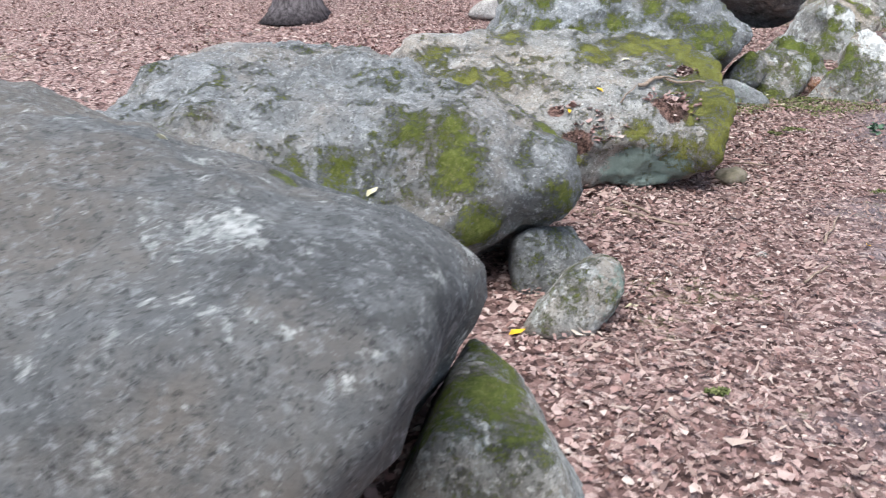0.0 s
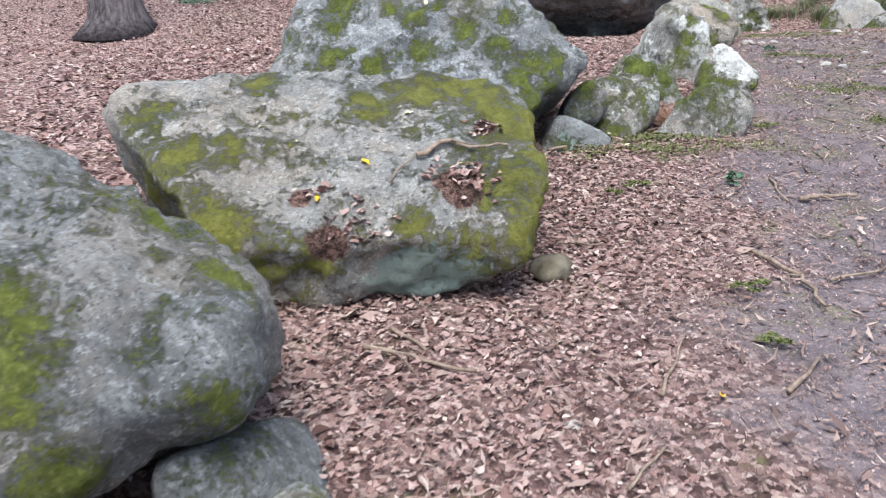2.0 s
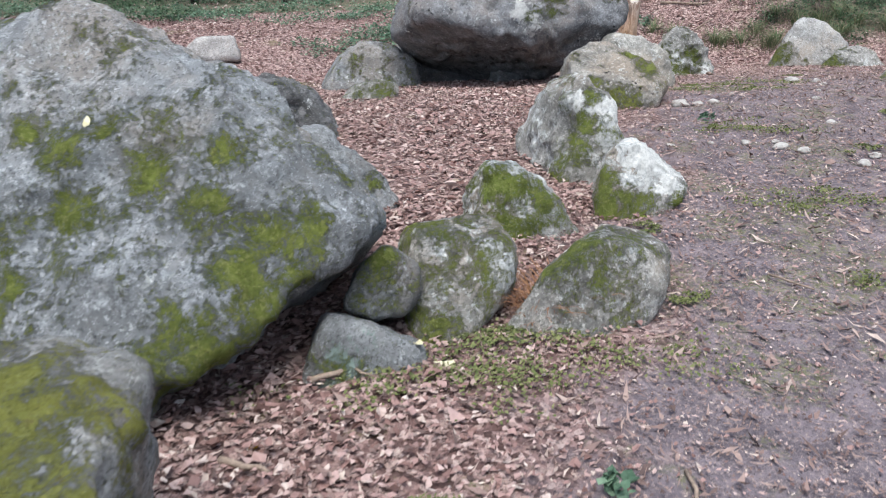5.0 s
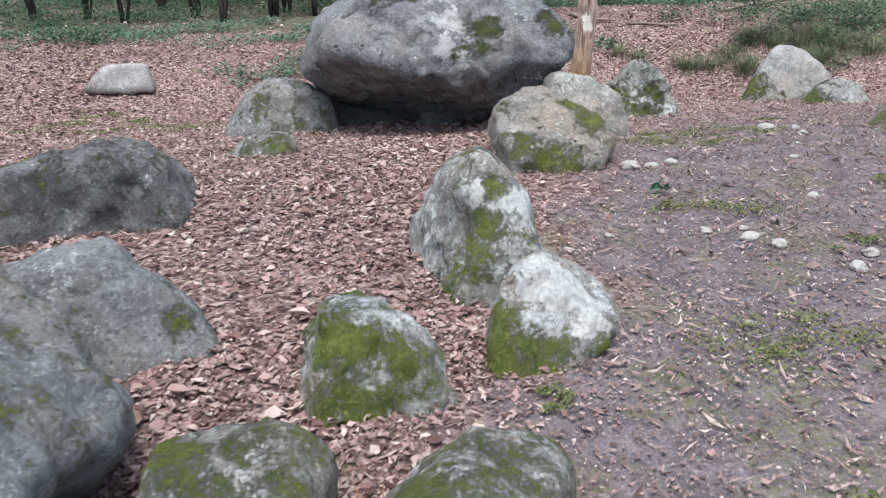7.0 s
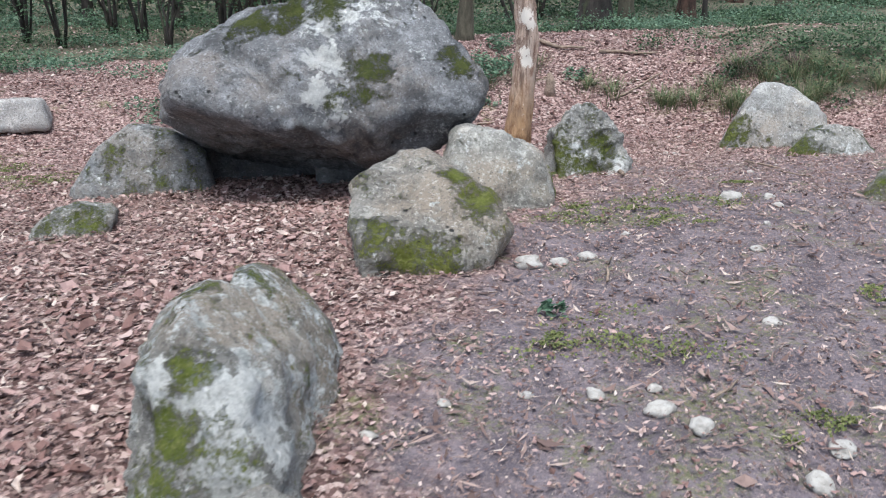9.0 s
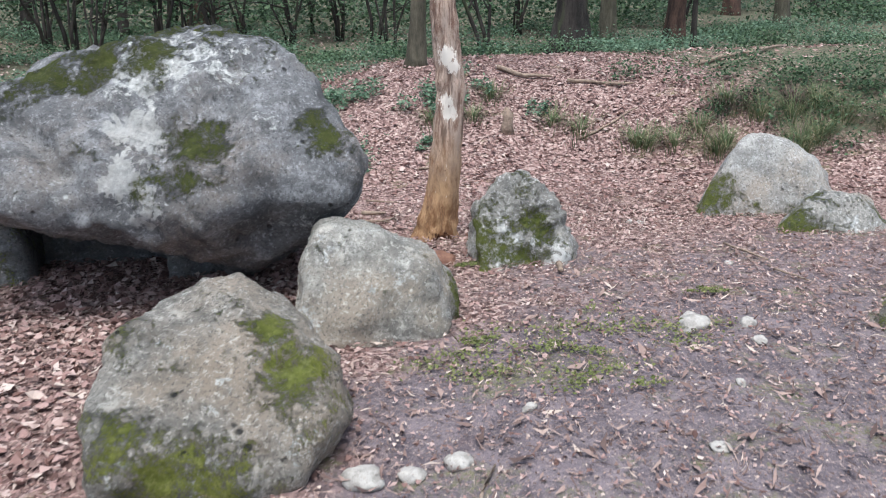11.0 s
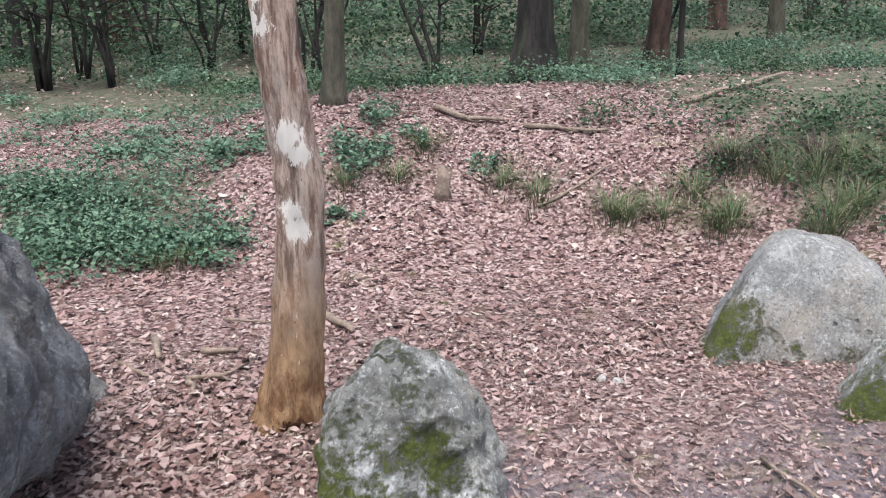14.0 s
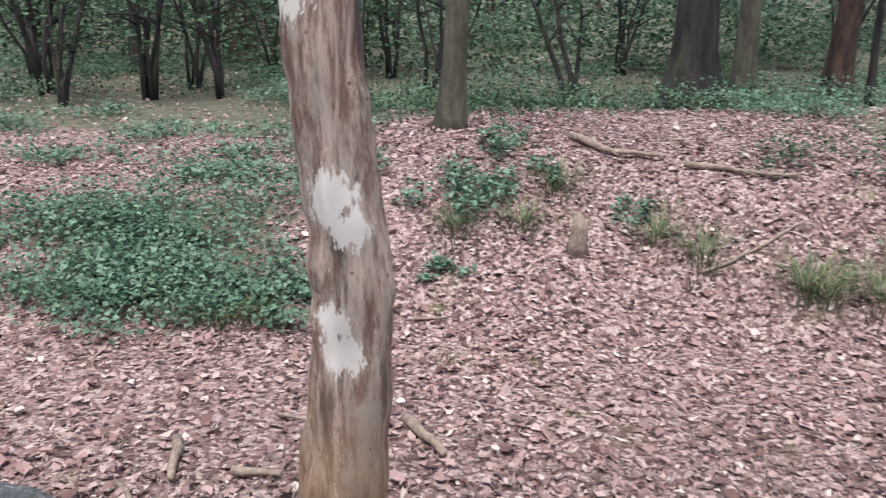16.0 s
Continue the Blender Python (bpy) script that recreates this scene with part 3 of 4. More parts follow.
FACES['K3'] = [(108, 67, 0.074), (-14, 65, 0.106), (132, 33, 0.099), (135, 23, 0.137), (-38, 22, 0.25), (80, 10, 0.291), (-95, 25, 0.296), (0, -90, 0.3)]
FACES['Ld'] = [(134, 75, 0.181), (30, 70, 0.208), (0, -90, 0.3), (5, 30, 0.347), (90, 10, 0.475), (-80, 12, 0.478), (180, 10, 0.574), (-5, -34, 0.578)]
FACES['Lg'] = [(125, 69, 0.204), (0, -90, 0.22), (36, 39, 0.236), (25, 22, 0.314), (100, 10, 0.41), (-80, 30, 0.424), (180, 10, 0.637)]
FACES['fl'] = [(85, 81, 0.115), (0, -90, 0.2), (-90, 20, 0.235), (12, 13, 0.245), (-177, 48, 0.249), (90, 10, 0.345)]

GREY, PALE, BROWN = (0.27, 0.28, 0.285), (0.37, 0.36, 0.335), (0.335, 0.32, 0.29)
# GREY with shade put into the colour, for the stones beneath the capstone
SHADE_GREY = (0.215, 0.22, 0.225)


def groove(p, q, width, depth, count=6):
    """A crease from p to q, as a row of dents."""
    return [(tuple(a + (b - a) * k / (count - 1) for a, b in zip(p, q)), width, depth / 1.6) for k in range(count)]


def rock(key, centre, label, mat, level=5, soft=10, rough=0.02, dents=(), name="boulder"):
    return boulder(name, centre, FACES[key], mat, label, level, soft, rough, len(key) + ord(key[0]) % 17, dents, "boulder", "megalith stones")


rock("A", (-0.9, 1.6, 0.35), "large smooth grey granite boulder with fine speckle", granite(1, (0.215, 0.222, 0.226), -0.9, 0.12, lichen_at=[((-0.42, 2.1, 0.55), 0.22, 0.16), ((-0.34, 1.41, 0.76), 0.14, 0.1), ((-0.3, 1.13, 0.8), 0.18, 0.1)], pads=[((-0.33, 1.68, 0.68), 0.05)], stain=0.15, pits=0.3), 6, 5, 0.022)
rock("B", (-0.35, 3.35, 0.25), "grey granite boulder with bright green moss pads", granite(2, (0.3, 0.31, 0.315), 0.0, 0.0, pads=[((-0.12, 2.78, 0.53), 0.12), ((0.04, 2.79, 0.54), 0.12), ((0.03, 2.68, 0.42), 0.12), ((-0.5, 2.65, 0.4), 0.1), ((-0.37, 2.68, 0.4), 0.1), ((0.14, 2.62, 0.21), 0.1), ((0.25, 3.25, 0.52), 0.13), ((0.42, 3.06, 0.44), 0.1), ((0.1, 3.5, 0.58), 0.18), ((0.44, 2.72, 0.3), 0.12), ((0.33, 2.62, 0.12), 0.12)], olive=0.3, stain=0.3), 6, 14, 0.035, dents=[((0.35, 2.5, 0.05), 0.2, 0.06)])
rock("S1", (0.5, 2.55, 0.0), "pale lichen-covered support stone beside a boulder", granite(3, PALE, 0.2, 0.45, teal_at=[((0.6, 2.45, 0.05), 0.25, 0.6)]), 4, 2, 0.015, name="support_stone")
rock("S2", (0.5, 2.98, 0.05), "grey support stone under a mossy boulder", granite(4, GREY, 0.1, 0.1), 4, 2, 0.015, name="support_stone")
rock("S3", (0.08, 1.72, 0.02), "moss-covered support stone under a grey boulder", granite(5, PALE, 0.05, 0.3, pads=[((0.1, 1.6, 0.2), 0.22), ((0.15, 1.8, 0.2), 0.16)], lichen_at=[((0.15, 2.05, 0.2), 0.15, 0.4), ((0.35, 1.5, 0.1), 0.2, 0.3)]), 4, 2, 0.015, name="support_stone")
rock("C", (0.7, 4.35, 0.2), "flat tilted granite slab with olive moss rim and twigs", granite(6, (0.365, 0.365, 0.352), 0.02, 0.05, pads=[((1.36, 4.0, 0.36), 0.3), ((1.36, 3.84, 0.24), 0.2), ((1.18, 3.79, 0.2), 0.13), ((1.45, 4.38, 0.42), 0.32), ((1.31, 4.68, 0.52), 0.28), ((1.06, 4.66, 0.55), 0.2), ((0.86, 4.56, 0.52), 0.14), ((-0.02, 4.57, 0.52), 0.16), ((0.09, 4.26, 0.43), 0.2), ((-0.05, 4.45, 0.2), 0.22), ((0.34, 4.28, 0.45), 0.1), ((0.28, 3.84, 0.27), 0.18), ((0.62, 3.79, 0.16), 0.1), ((0.42, 3.8, 0.12), 0.16), ((0.39, 4.82, 0.59), 0.14), ((0.93, 3.84, 0.25), 0.09), ((0.12, 3.95, 0.2), 0.22)], lichen_at=[((1.05, 3.7, 0.1), 0.22, 0.12)], olive=0.85, teal_at=[((0.96, 3.82, 0.02), 0.24, 1.5), ((1.12, 3.8, 0.06), 0.16, 1.2)], litter_at=[((1.12, 3.96, 0.35), 0.15), ((0.65, 3.82, 0.22), 0.12), ((1.29, 4.35, 0.47), 0.07), ((0.56, 3.99, 0.32), 0.07)]), level=6, soft=3, rough=0.03)
rock("D", (1.2, 6.1, 0.4), "tall peaked granite boulder speckled with moss", granite(7, (0.325, 0.34, 0.35), 0.14, 0.05, pads=[((0.78, 6.16, 0.75), 0.14), ((0.71, 6.11, 0.65), 0.11), ((1.05, 6.05, 0.76), 0.07), ((1.19, 5.94, 0.74), 0.1), ((1.31, 5.97, 0.77), 0.07), ((1.21, 5.81, 0.55), 0.1), ((1.43, 5.81, 0.65), 0.1), ((1.68, 5.82, 0.71), 0.1), ((1.86, 5.63, 0.44), 0.17), ((1.63, 5.7, 0.58), 0.12), ((0.72, 5.92, 0.52), 0.13), ((0.93, 5.82, 0.48), 0.1), ((1.59, 5.38, 0.19), 0.24), ((1.76, 5.47, 0.28), 0.18), ((0.99, 5.66, 0.33), 0.12), ((1.73, 5.55, 0.39), 0.16), ((0.6, 5.8, 0.35), 0.2)], olive=0.25, stain=0.25, pits=0.2), level=6, soft=8, rough=0.036)
rock("E1", (2.15, 5.85, 0.2), "rounded grey support stone resting on another stone", granite(8, GREY, 0.3, 0.0, pads=[((2.15, 5.78, 0.32), 0.1)]), 4, 2, 0.012, name="support_stone")
rock("E0", (2.08, 5.75, 0.02), "cracked dark grey support stone in the leaves", granite(9, GREY, 0.0, 0.0, teal_at=[((2.0, 5.55, 0.05), 0.3, 0.5)]), 4, 2, 0.012, name="support_stone")
rock("E2", (2.5, 6.05, 0.12), "green moss-covered stone with white lichen spots", granite(10, PALE, 0.38, 0.25, lichen_at=[((2.6, 5.85, 0.2), 0.1, 0.3)], crust=[((2.55, 5.86, 0.28), 0.1), ((2.5, 5.84, 0.1), 0.06)], olive=0.3), 4, 2, 0.02, name="support_stone")
rock("F1", (3.0, 5.98, 0.08), "half-buried stone with mossy top and pale streak", granite(11, PALE, 0.15, 0.3, moss_at=[((2.85, 5.9, 0.28), 0.3, 0.25)]), 4, 2, 0.02, name="kerb_stone")
rock("F2", (3.6, 7.0, 0.18), "pointed stone crusted with white lichen, mossy foot", granite(12, PALE, -0.35, 0.3, lichen_at=[((3.6, 6.95, 0.36), 0.36, 0.12)], crust=[((3.6, 6.86, 0.3), 0.24), ((3.55, 6.85, 0.42), 0.2), ((3.72, 6.8, 0.16), 0.17)], pads=[((3.36, 6.75, 0.08), 0.2), ((3.5, 6.7, 0.03), 0.17), ((3.75, 6.72, 0.05), 0.13)]), 5, 5, 0.025, name="kerb_stone")
rock("F3", (2.95, 6.88, 0.12), "green mossy stone with white lichen dots", granite(13, PALE, 0.25, 0.5, lichen_at=[((2.9, 6.9, 0.36), 0.22, 0.25)], crust=[((2.92, 6.62, 0.2), 0.07), ((2.8, 6.6, 0.03), 0.08), ((2.98, 6.75, 0.32), 0.12)], pads=[((2.8, 6.66, 0.24), 0.2), ((2.85, 6.6, 0.1), 0.22), ((2.98, 6.62, 0.14), 0.15)], olive=0.15), 5, 4, 0.03, name="kerb_stone")
rock("G1", (3.42, 7.65, 0.12), "upright split stone with white lichen and moss", granite(14, PALE, 0.0, 0.4, lichen_at=[((3.6, 7.42, 0.38), 0.16, 0.1)], crust=[((3.58, 7.4, 0.42), 0.13), ((3.6, 7.4, 0.25), 0.15), ((3.42, 7.42, 0.47), 0.08)], pads=[((3.45, 7.38, 0.35), 0.1), ((3.4, 7.36, 0.22), 0.12), ((3.5, 7.43, 0.48), 0.08), ((3.3, 7.38, 0.05), 0.14), ((3.32, 7.5, 0.48), 0.1)]), 5, 4, 0.03, name="kerb_stone", dents=groove((3.36, 7.42, 0.42), (3.36, 7.36, 0.12), 0.05, 0.07) + groove((3.55, 7.6, 0.6), (3.72, 7.5, 0.3), 0.04, 0.05) + [((3.28, 7.45, 0.3), 0.1, 0.05)])
rock("G2", (3.75, 8.15, 0.1), "thin lichen-spotted slab split from a larger stone", granite(15, BROWN, 0.15, 0.4), 4, 2, 0.02, name="kerb_stone")
rock("H1", (4.35, 9.3, 0.15), "blocky granite support stone, mossy on its face", granite(16, BROWN, -0.1, 0.12, pits=0.95, pads=[((4.24, 8.96, 0.12), 0.16), ((4.41, 8.93, 0.05), 0.17), ((4.1, 9.02, 0.2), 0.11), ((4.64, 9.2, 0.3), 0.16), ((4.55, 9.35, 0.36), 0.1)], olive=0.45), soft=4, rough=0.03, name="support_stone")
rock("H2", (5.0, 10.35, 0.12), "angular pale granite support stone beneath a capstone", granite(17, (0.375, 0.365, 0.335), -0.3, 0.1, pits=0.95, deep=0.3, pads=[((5.38, 10.28, -0.02), 0.17)], stain=0.3), soft=2, rough=0.024, name="support_stone")
rock("I", (4.1, 11.15, 0.55), "huge rounded grey capstone raised on support stones", granite(18, (0.25, 0.255, 0.265), -0.25, 0.04, pits=0.8, pads=[((4.24, 10.46, 0.72), 0.15), ((4.22, 10.4, 0.6), 0.12), ((4.08, 10.41, 0.56), 0.1), ((4.8, 10.5, 0.75), 0.12), ((3.84, 10.9, 1.03), 0.2), ((3.53, 10.9, 0.97), 0.2), ((4.43, 11.12, 1.11), 0.25), ((4.07, 10.86, 1.06), 0.16), ((4.0, 11.2, 1.15), 0.3)], crust=[((4.0, 10.58, 0.77), 0.16), ((3.95, 10.46, 0.6), 0.14), ((4.05, 10.36, 0.49), 0.12), ((4.06, 10.8, 1.0), 0.2)], crusty=0.5, deep=0.6, lichen_at=[((4.05, 10.8, 1.0), 0.4, 0.09), ((4.3, 10.9, 1.05), 0.5, 0.09)], stain=0.85, olive=0.15), level=6, soft=10, rough=0.035, dents=groove((3.45, 10.66, 0.84), (3.6, 10.56, 0.76), 0.06, 0.05) + groove((3.6, 10.56, 0.76), (3.7, 10.45, 0.64), 0.06, 0.06) + groove((3.7, 10.45, 0.64), (3.84, 10.45, 0.33), 0.07, 0.05) + groove((3.1, 10.6, 0.38), (3.6, 10.42, 0.36), 0.06, 0.03) + groove((3.9, 10.36, 0.42), (4.5, 10.36, 0.38), 0.07, 0.03) + [((3.5, 10.5, 0.6), 0.2, -0.05), ((4.2, 10.35, 0.6), 0.3, -0.03)] + [((4.55, 10.35, 0.25), 0.2, 0.05), ((3.3, 10.75, 0.45), 0.18, 0.04)], name="capstone")
rock("ls", (2.95, 11.75, -0.05), "low grey-green support stone under the capstone", granite(19, GREY, 0.15, 0.1), 4, 2, 0.025, name="support_stone")
boulder("small_stone", (4.45, 12.25, -0.32), [(-90, 35, 0.2), (90, 10, 0.25), (0, 35, 0.24), (180, 20, 0.28), (20, 72, 0.2), (0, -90, 0.2)], granite(31, GREY, 0.0, 0.1), "low grey stone beside the foot of the capstone", 4, 4, 0.02, 8, (), "boulder", "megalith stones")
# Added filler stone: blocks light from behind to darken the gap under the capstone
boulder("support_stone", (3.45, 11.95, -0.2), [(-90, 15, 0.16), (90, 5, 0.25), (0, 10, 0.62), (180, 10, 0.5), (0, 80, 0.34), (0, -90, 0.3)], granite(30, SHADE_GREY, -0.5, 0.0), "added dark stone that blocks light under the capstone", 4, 4, 0.03, 5, (), "boulder", "megalith stones")
boulder("support_stone", (4.15, 11.45, -0.15), [(-90, 5, 0.22), (90, 5, 0.25), (0, 0, 0.2), (180, 0, 0.22), (0, 85, 0.33), (0, -90, 0.35)], granite(20, SHADE_GREY, -0.5, 0.0), "shaded upright stone that carries the capstone", 4, 5, 0.02, 4, (), "boulder", "megalith stones")
rock("sm", (2.55, 10.25, -0.05), "small mossy stone in deep leaf litter", granite(21, PALE, 0.25, 0.2), 4, 2, 0.025, name="small_stone")
rock("J", (5.95, 11.25, 0.0), "squat stone with moss and a white lichen patch", granite(22, (0.42, 0.41, 0.38), 0.0, 0.1, lichen_at=[((5.74, 10.98, -0.02), 0.13, 0.5)], crust=[((5.72, 10.98, -0.02), 0.17), ((5.74, 10.95, -0.14), 0.12), ((6.05, 10.98, -0.1), 0.1)], deep=0.3, pads=[((5.6, 11.05, 0.03), 0.2), ((5.58, 11.0, -0.15), 0.14), ((5.97, 11.06, 0.07), 0.12), ((5.85, 10.95, -0.18), 0.16)]), 5, 2, 0.045, name="kerb_stone")
rock("K1", (8.2, 12.4, -0.1), "rounded pale boulder with a mossy dark foot", granite(23, (0.41, 0.405, 0.385), -0.35, 0.1, moss_at=[((7.5, 12.1, -0.2), 0.42, 0.25)], deep=0.3, pads=[((7.55, 12.05, -0.2), 0.22), ((7.65, 11.95, -0.38), 0.24), ((8.0, 11.75, -0.4), 0.2)], stain=0.25), 5, 6, 0.02)
rock("K2", (8.05, 11.45, -0.18), "low lichen-spotted stone beside a pale boulder", granite(24, PALE, 0.12, 0.25, deep=0.35, moss_at=[((7.6, 11.2, -0.25), 0.4, 0.3)]), 4, 8, 0.03, name="kerb_stone")
rock("K3", (7.35, 9.8, 0.05), "low mossy stone beside the path", granite(25, BROWN, 0.25, 0.1), 4, 8, 0.03, name="kerb_stone")
# this boulder's shade is put into its colour: low tint, heavy stain
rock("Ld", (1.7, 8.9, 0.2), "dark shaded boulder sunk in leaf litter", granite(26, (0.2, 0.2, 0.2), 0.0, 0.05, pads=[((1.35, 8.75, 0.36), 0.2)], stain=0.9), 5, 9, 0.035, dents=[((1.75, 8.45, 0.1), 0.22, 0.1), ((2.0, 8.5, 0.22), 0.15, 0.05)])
rock("Lg", (1.85, 7.5, 0.12), "smooth grey boulder sloping into the leaves", granite(27, GREY, -0.3, 0.1, pads=[((2.27, 7.12, 0.17), 0.06)]), 5, 9, 0.03)
boulder("support_stone", (1.88, 6.72, 0.02), [(-90, 30, 0.2), (90, 10, 0.22), (0, 25, 0.24), (180, 10, 0.3), (40, 70, 0.2), (0, -90, 0.2)], granite(29, GREY, 0.1, 0.2, pads=[((1.9, 6.55, 0.18), 0.2)], olive=0.1), "low grey stone with a bright mossy top", 4, 4, 0.02, 6, (), "boulder", "megalith stones")
rock("fl", (0.95, 14.95, -0.2), "flat pale stone lying on the forest floor", granite(28, (0.42, 0.40, 0.38), -0.6, 0.0, stain=0.1), 4, 2, 0.015, name="small_stone")

# ---- dead trunk ----
def dead_trunk():
    bm = bmesh.new()
    centre = [(5.52, 11.92, -0.46), (5.525, 11.92, -0.34), (5.54, 11.92, -0.22), (5.555, 11.92, -0.12), (5.592, 11.92, 0.11), (5.61, 11.92, 0.30), (5.628, 11.92, 0.53), (5.638, 11.92, 0.67), (5.628, 11.92, 0.82), (5.608, 11.92, 1.0), (5.59, 11.92, 1.17), (5.585, 11.92, 1.34), (5.57, 11.93, 1.6), (5.56, 11.93, 1.9), (5.57, 11.92, 2.3), (5.59, 11.92, 2.6)]
    radius = [0.20, 0.165, 0.14, 0.122, 0.106, 0.10, 0.09, 0.087, 0.085, 0.082, 0.08, 0.078, 0.075, 0.07, 0.062, 0.03]
    pts, rad = [], []
    for (p, q), (a, b) in zip(zip(centre, centre[1:]), zip(radius, radius[1:])):
        for k in range(4):
            pts.append(Vector(p).lerp(Vector(q), k / 4))
            rad.append(a + (b - a) * k / 4)
    tube(bm, pts, rad, 40, 0.16, 2)
    bm.normal_update()
    for v in bm.verts:
        hole = math.exp(-((v.co - Vector((5.54, 11.76, -0.32))).length / 0.07) ** 2)
        knot = math.exp(-((v.co - Vector((5.69, 11.86, 0.96))).length / 0.022) ** 2)
        ridge = noise.noise(Vector((v.co.x * 38, v.co.y * 38, v.co.z * 2.2)))
        v.co += v.normal * (ridge * 0.006 - hole * 0.06 + knot * 0.02)
    ob = mesh_object("dead_tree", bm, WOOD)
    tagged(ob, "standing dead trunk stripped of bark with pale patches", "dead tree")


dead_trunk()


# ---- trees of the wood ----
def tree(x, y, radius, tall, mat, seed, lean=0.0, crown=260, limbs=5, low=3.2, label="", flare=1.5):
    rng = random.Random(seed)
    base = float(height(x, y)) - 0.12
    root = new("tree")
    root.location = (x, y, base)
    bm = bmesh.new()
    n = 12
    pts, rad = [], []
    bx, by = rng.uniform(-0.02, 0.02), rng.uniform(-0.02, 0.02)
    for i in range(n + 1):
        t = i / n
        h = tall * t ** 1.5
        pts.append(Vector((lean * h + bx * h * math.sin(h) + 0.02 * math.sin(h * 1.3 + seed), by * h, h)))
        rad.append(radius * (1 - 0.75 * t) * (1 + (flare - 1) * math.exp(-h / 0.28)))
    tube(bm, pts, rad, 18, 0.35, seed)
    tips = []
    for k in range(limbs):
        t = rng.uniform(0.6, 0.97)
        i = min(int(t * n), n - 1)
        p = pts[i]
        if p.z < low:
            p = pts[-2]
        a = rng.uniform(0, 6.28)
        reach = rng.uniform(0.9, 2.2)
        q = [p, p + Vector((math.cos(a) * reach * 0.45, math.sin(a) * reach * 0.45, 0.35)), p + Vector((math.cos(a) * reach, math.sin(a) * reach, rng.uniform(0.3, 1.0)))]
        tube(bm, q, [rad[i] * 0.4, rad[i] * 0.25, 0.012], 6)
        tips += [q[1], q[2]]
    trunk = mesh_object("trunk", bm, mat)
    trunk.parent = root
    g = np.random.default_rng(seed)
    tips.append(pts[-1])
    c = np.array([p[:] for p in tips])[g.integers(0, len(tips), crown)]
    pos = c + g.normal(0, 0.45, (crown, 3)) * (1, 1, 0.6)
    leaves = flat_leaves("crown", GREEN_LEAF, pos, g.uniform(0.14, 0.3, crown), g.uniform(0, 6.28, crown), g.normal(0, 0.5, crown), g.normal(0, 0.5, crown), "", "", simple=True)
    leaves.parent = root
    tagged(root, label or "tall woodland tree with rough dark bark", "tree")
    return root


for i, (x, y, r, mat, lean) in enumerate([
        (2.99, 24.7, 0.246, BARK_PINE, 0.0), (6.12, 16.5, 0.107, BARK_GREEN, 0.03), (8.65, 18.5, 0.225, BARK_DARK, 0.0), (9.62, 19.5, 0.138, BARK_GREEN, 0.02),
        (11.07, 20.1, 0.169, BARK_PINE, 0.01), (10.89, 19.0, 0.046, BARK_DARK, -0.03), (15.4, 26.0, 0.2, BARK_PINE, -0.04), (14.6, 22.5, 0.15, BARK_GREEN, -0.12),
        (19.3, 27.0, 0.125, BARK_DARK, 0.0), (20.6, 30.0, 0.125, BARK_DARK, 0.0), (4.24, 28.0, 0.164, BARK_DARK, 0.0), (-2.1, 26.0, 0.09, BARK_DARK, 0.0),
        (-0.16, 24.0, 0.118, BARK_DARK, 0.02), (1.73, 23.0, 0.09, BARK_DARK, 0.03), (2.73, 28.0, 0.31, BARK_PINE, 0.0), (8.13, 30.0, 0.17, BARK_DARK, 0.0),
        (-2.65, 15.1, 0.36, BARK_GREY, 0.0)]):
    tree(x, y, r, 7.0 + 9 * min(r, 0.35) + i % 3, mat, 11 + i, lean, flare=2.0 if r > 0.2 else 1.6)
for i in range(34):
    rng = random.Random(500 + i)
    tree(-14 + 1.15 * i + rng.uniform(-0.5, 0.5), rng.uniform(31, 46), rng.uniform(0.1, 0.24), rng.uniform(8, 12), (BARK_DARK, BARK_PINE)[i % 2], 60 + i, rng.uniform(-0.03, 0.03), 200)
for i, (x, y) in enumerate([(-9, 4), (-8, 11), (-6, -6), (2, -8), (9, -7), (14, -1), (15, 7), (-11, 18), (17, 15)]):
    tree(x, y, 0.2, 10, BARK_DARK, 120 + i, 0.0, 220)


def thin_shrub(x, y, seed, tall=2.6, stems=4, leaves=160):
    """Dark, leaning stems with side twigs and sparse leaves."""
    rng = random.Random(seed)
    root = new("understory_shrub")
    root.location = (x, y, float(height(x, y)) - 0.05)
    bm = bmesh.new()
    ends = []
    for k in range(stems):
        a, lean = rng.uniform(0, 6.28), rng.uniform(0.1, 0.5)
        pts = [Vector((0.06 * math.cos(a), 0.06 * math.sin(a), 0))]
        for i in range(1, 7):
            h = tall * i / 6 * rng.uniform(0.9, 1.05)
            pts.append(Vector((math.cos(a) * lean * h * (0.6 + 0.1 * i) + rng.uniform(-0.05, 0.05), math.sin(a) * lean * h + rng.uniform(-0.05, 0.05), h)))
        r = rng.uniform(0.022, 0.04)
        tube(bm, pts, [r * (1 - 0.13 * i) for i in range(7)], 7)
        for i in (2, 3, 4, 5):
            b = rng.uniform(0, 6.28)
            l = rng.uniform(0.35, 0.9)
            e = pts[i] + Vector((math.cos(b) * l, math.sin(b) * l, rng.uniform(0.05, 0.4)))
            m = pts[i].lerp(e, 0.5) + Vector((0, 0, 0.06))
            tube(bm, [pts[i], m, e], [r * 0.45, r * 0.3, 0.004], 5)
            ends += [m, e]
        ends.append(pts[-1])
    stem = mesh_object("stem", bm, BARK_DARK)
    stem.parent = root
    g = np.random.default_rng(seed)
    c = np.array([e[:] for e in ends])[g.integers(0, len(ends), leaves)]
    pos = c + g.normal(0, 0.22, (leaves, 3))
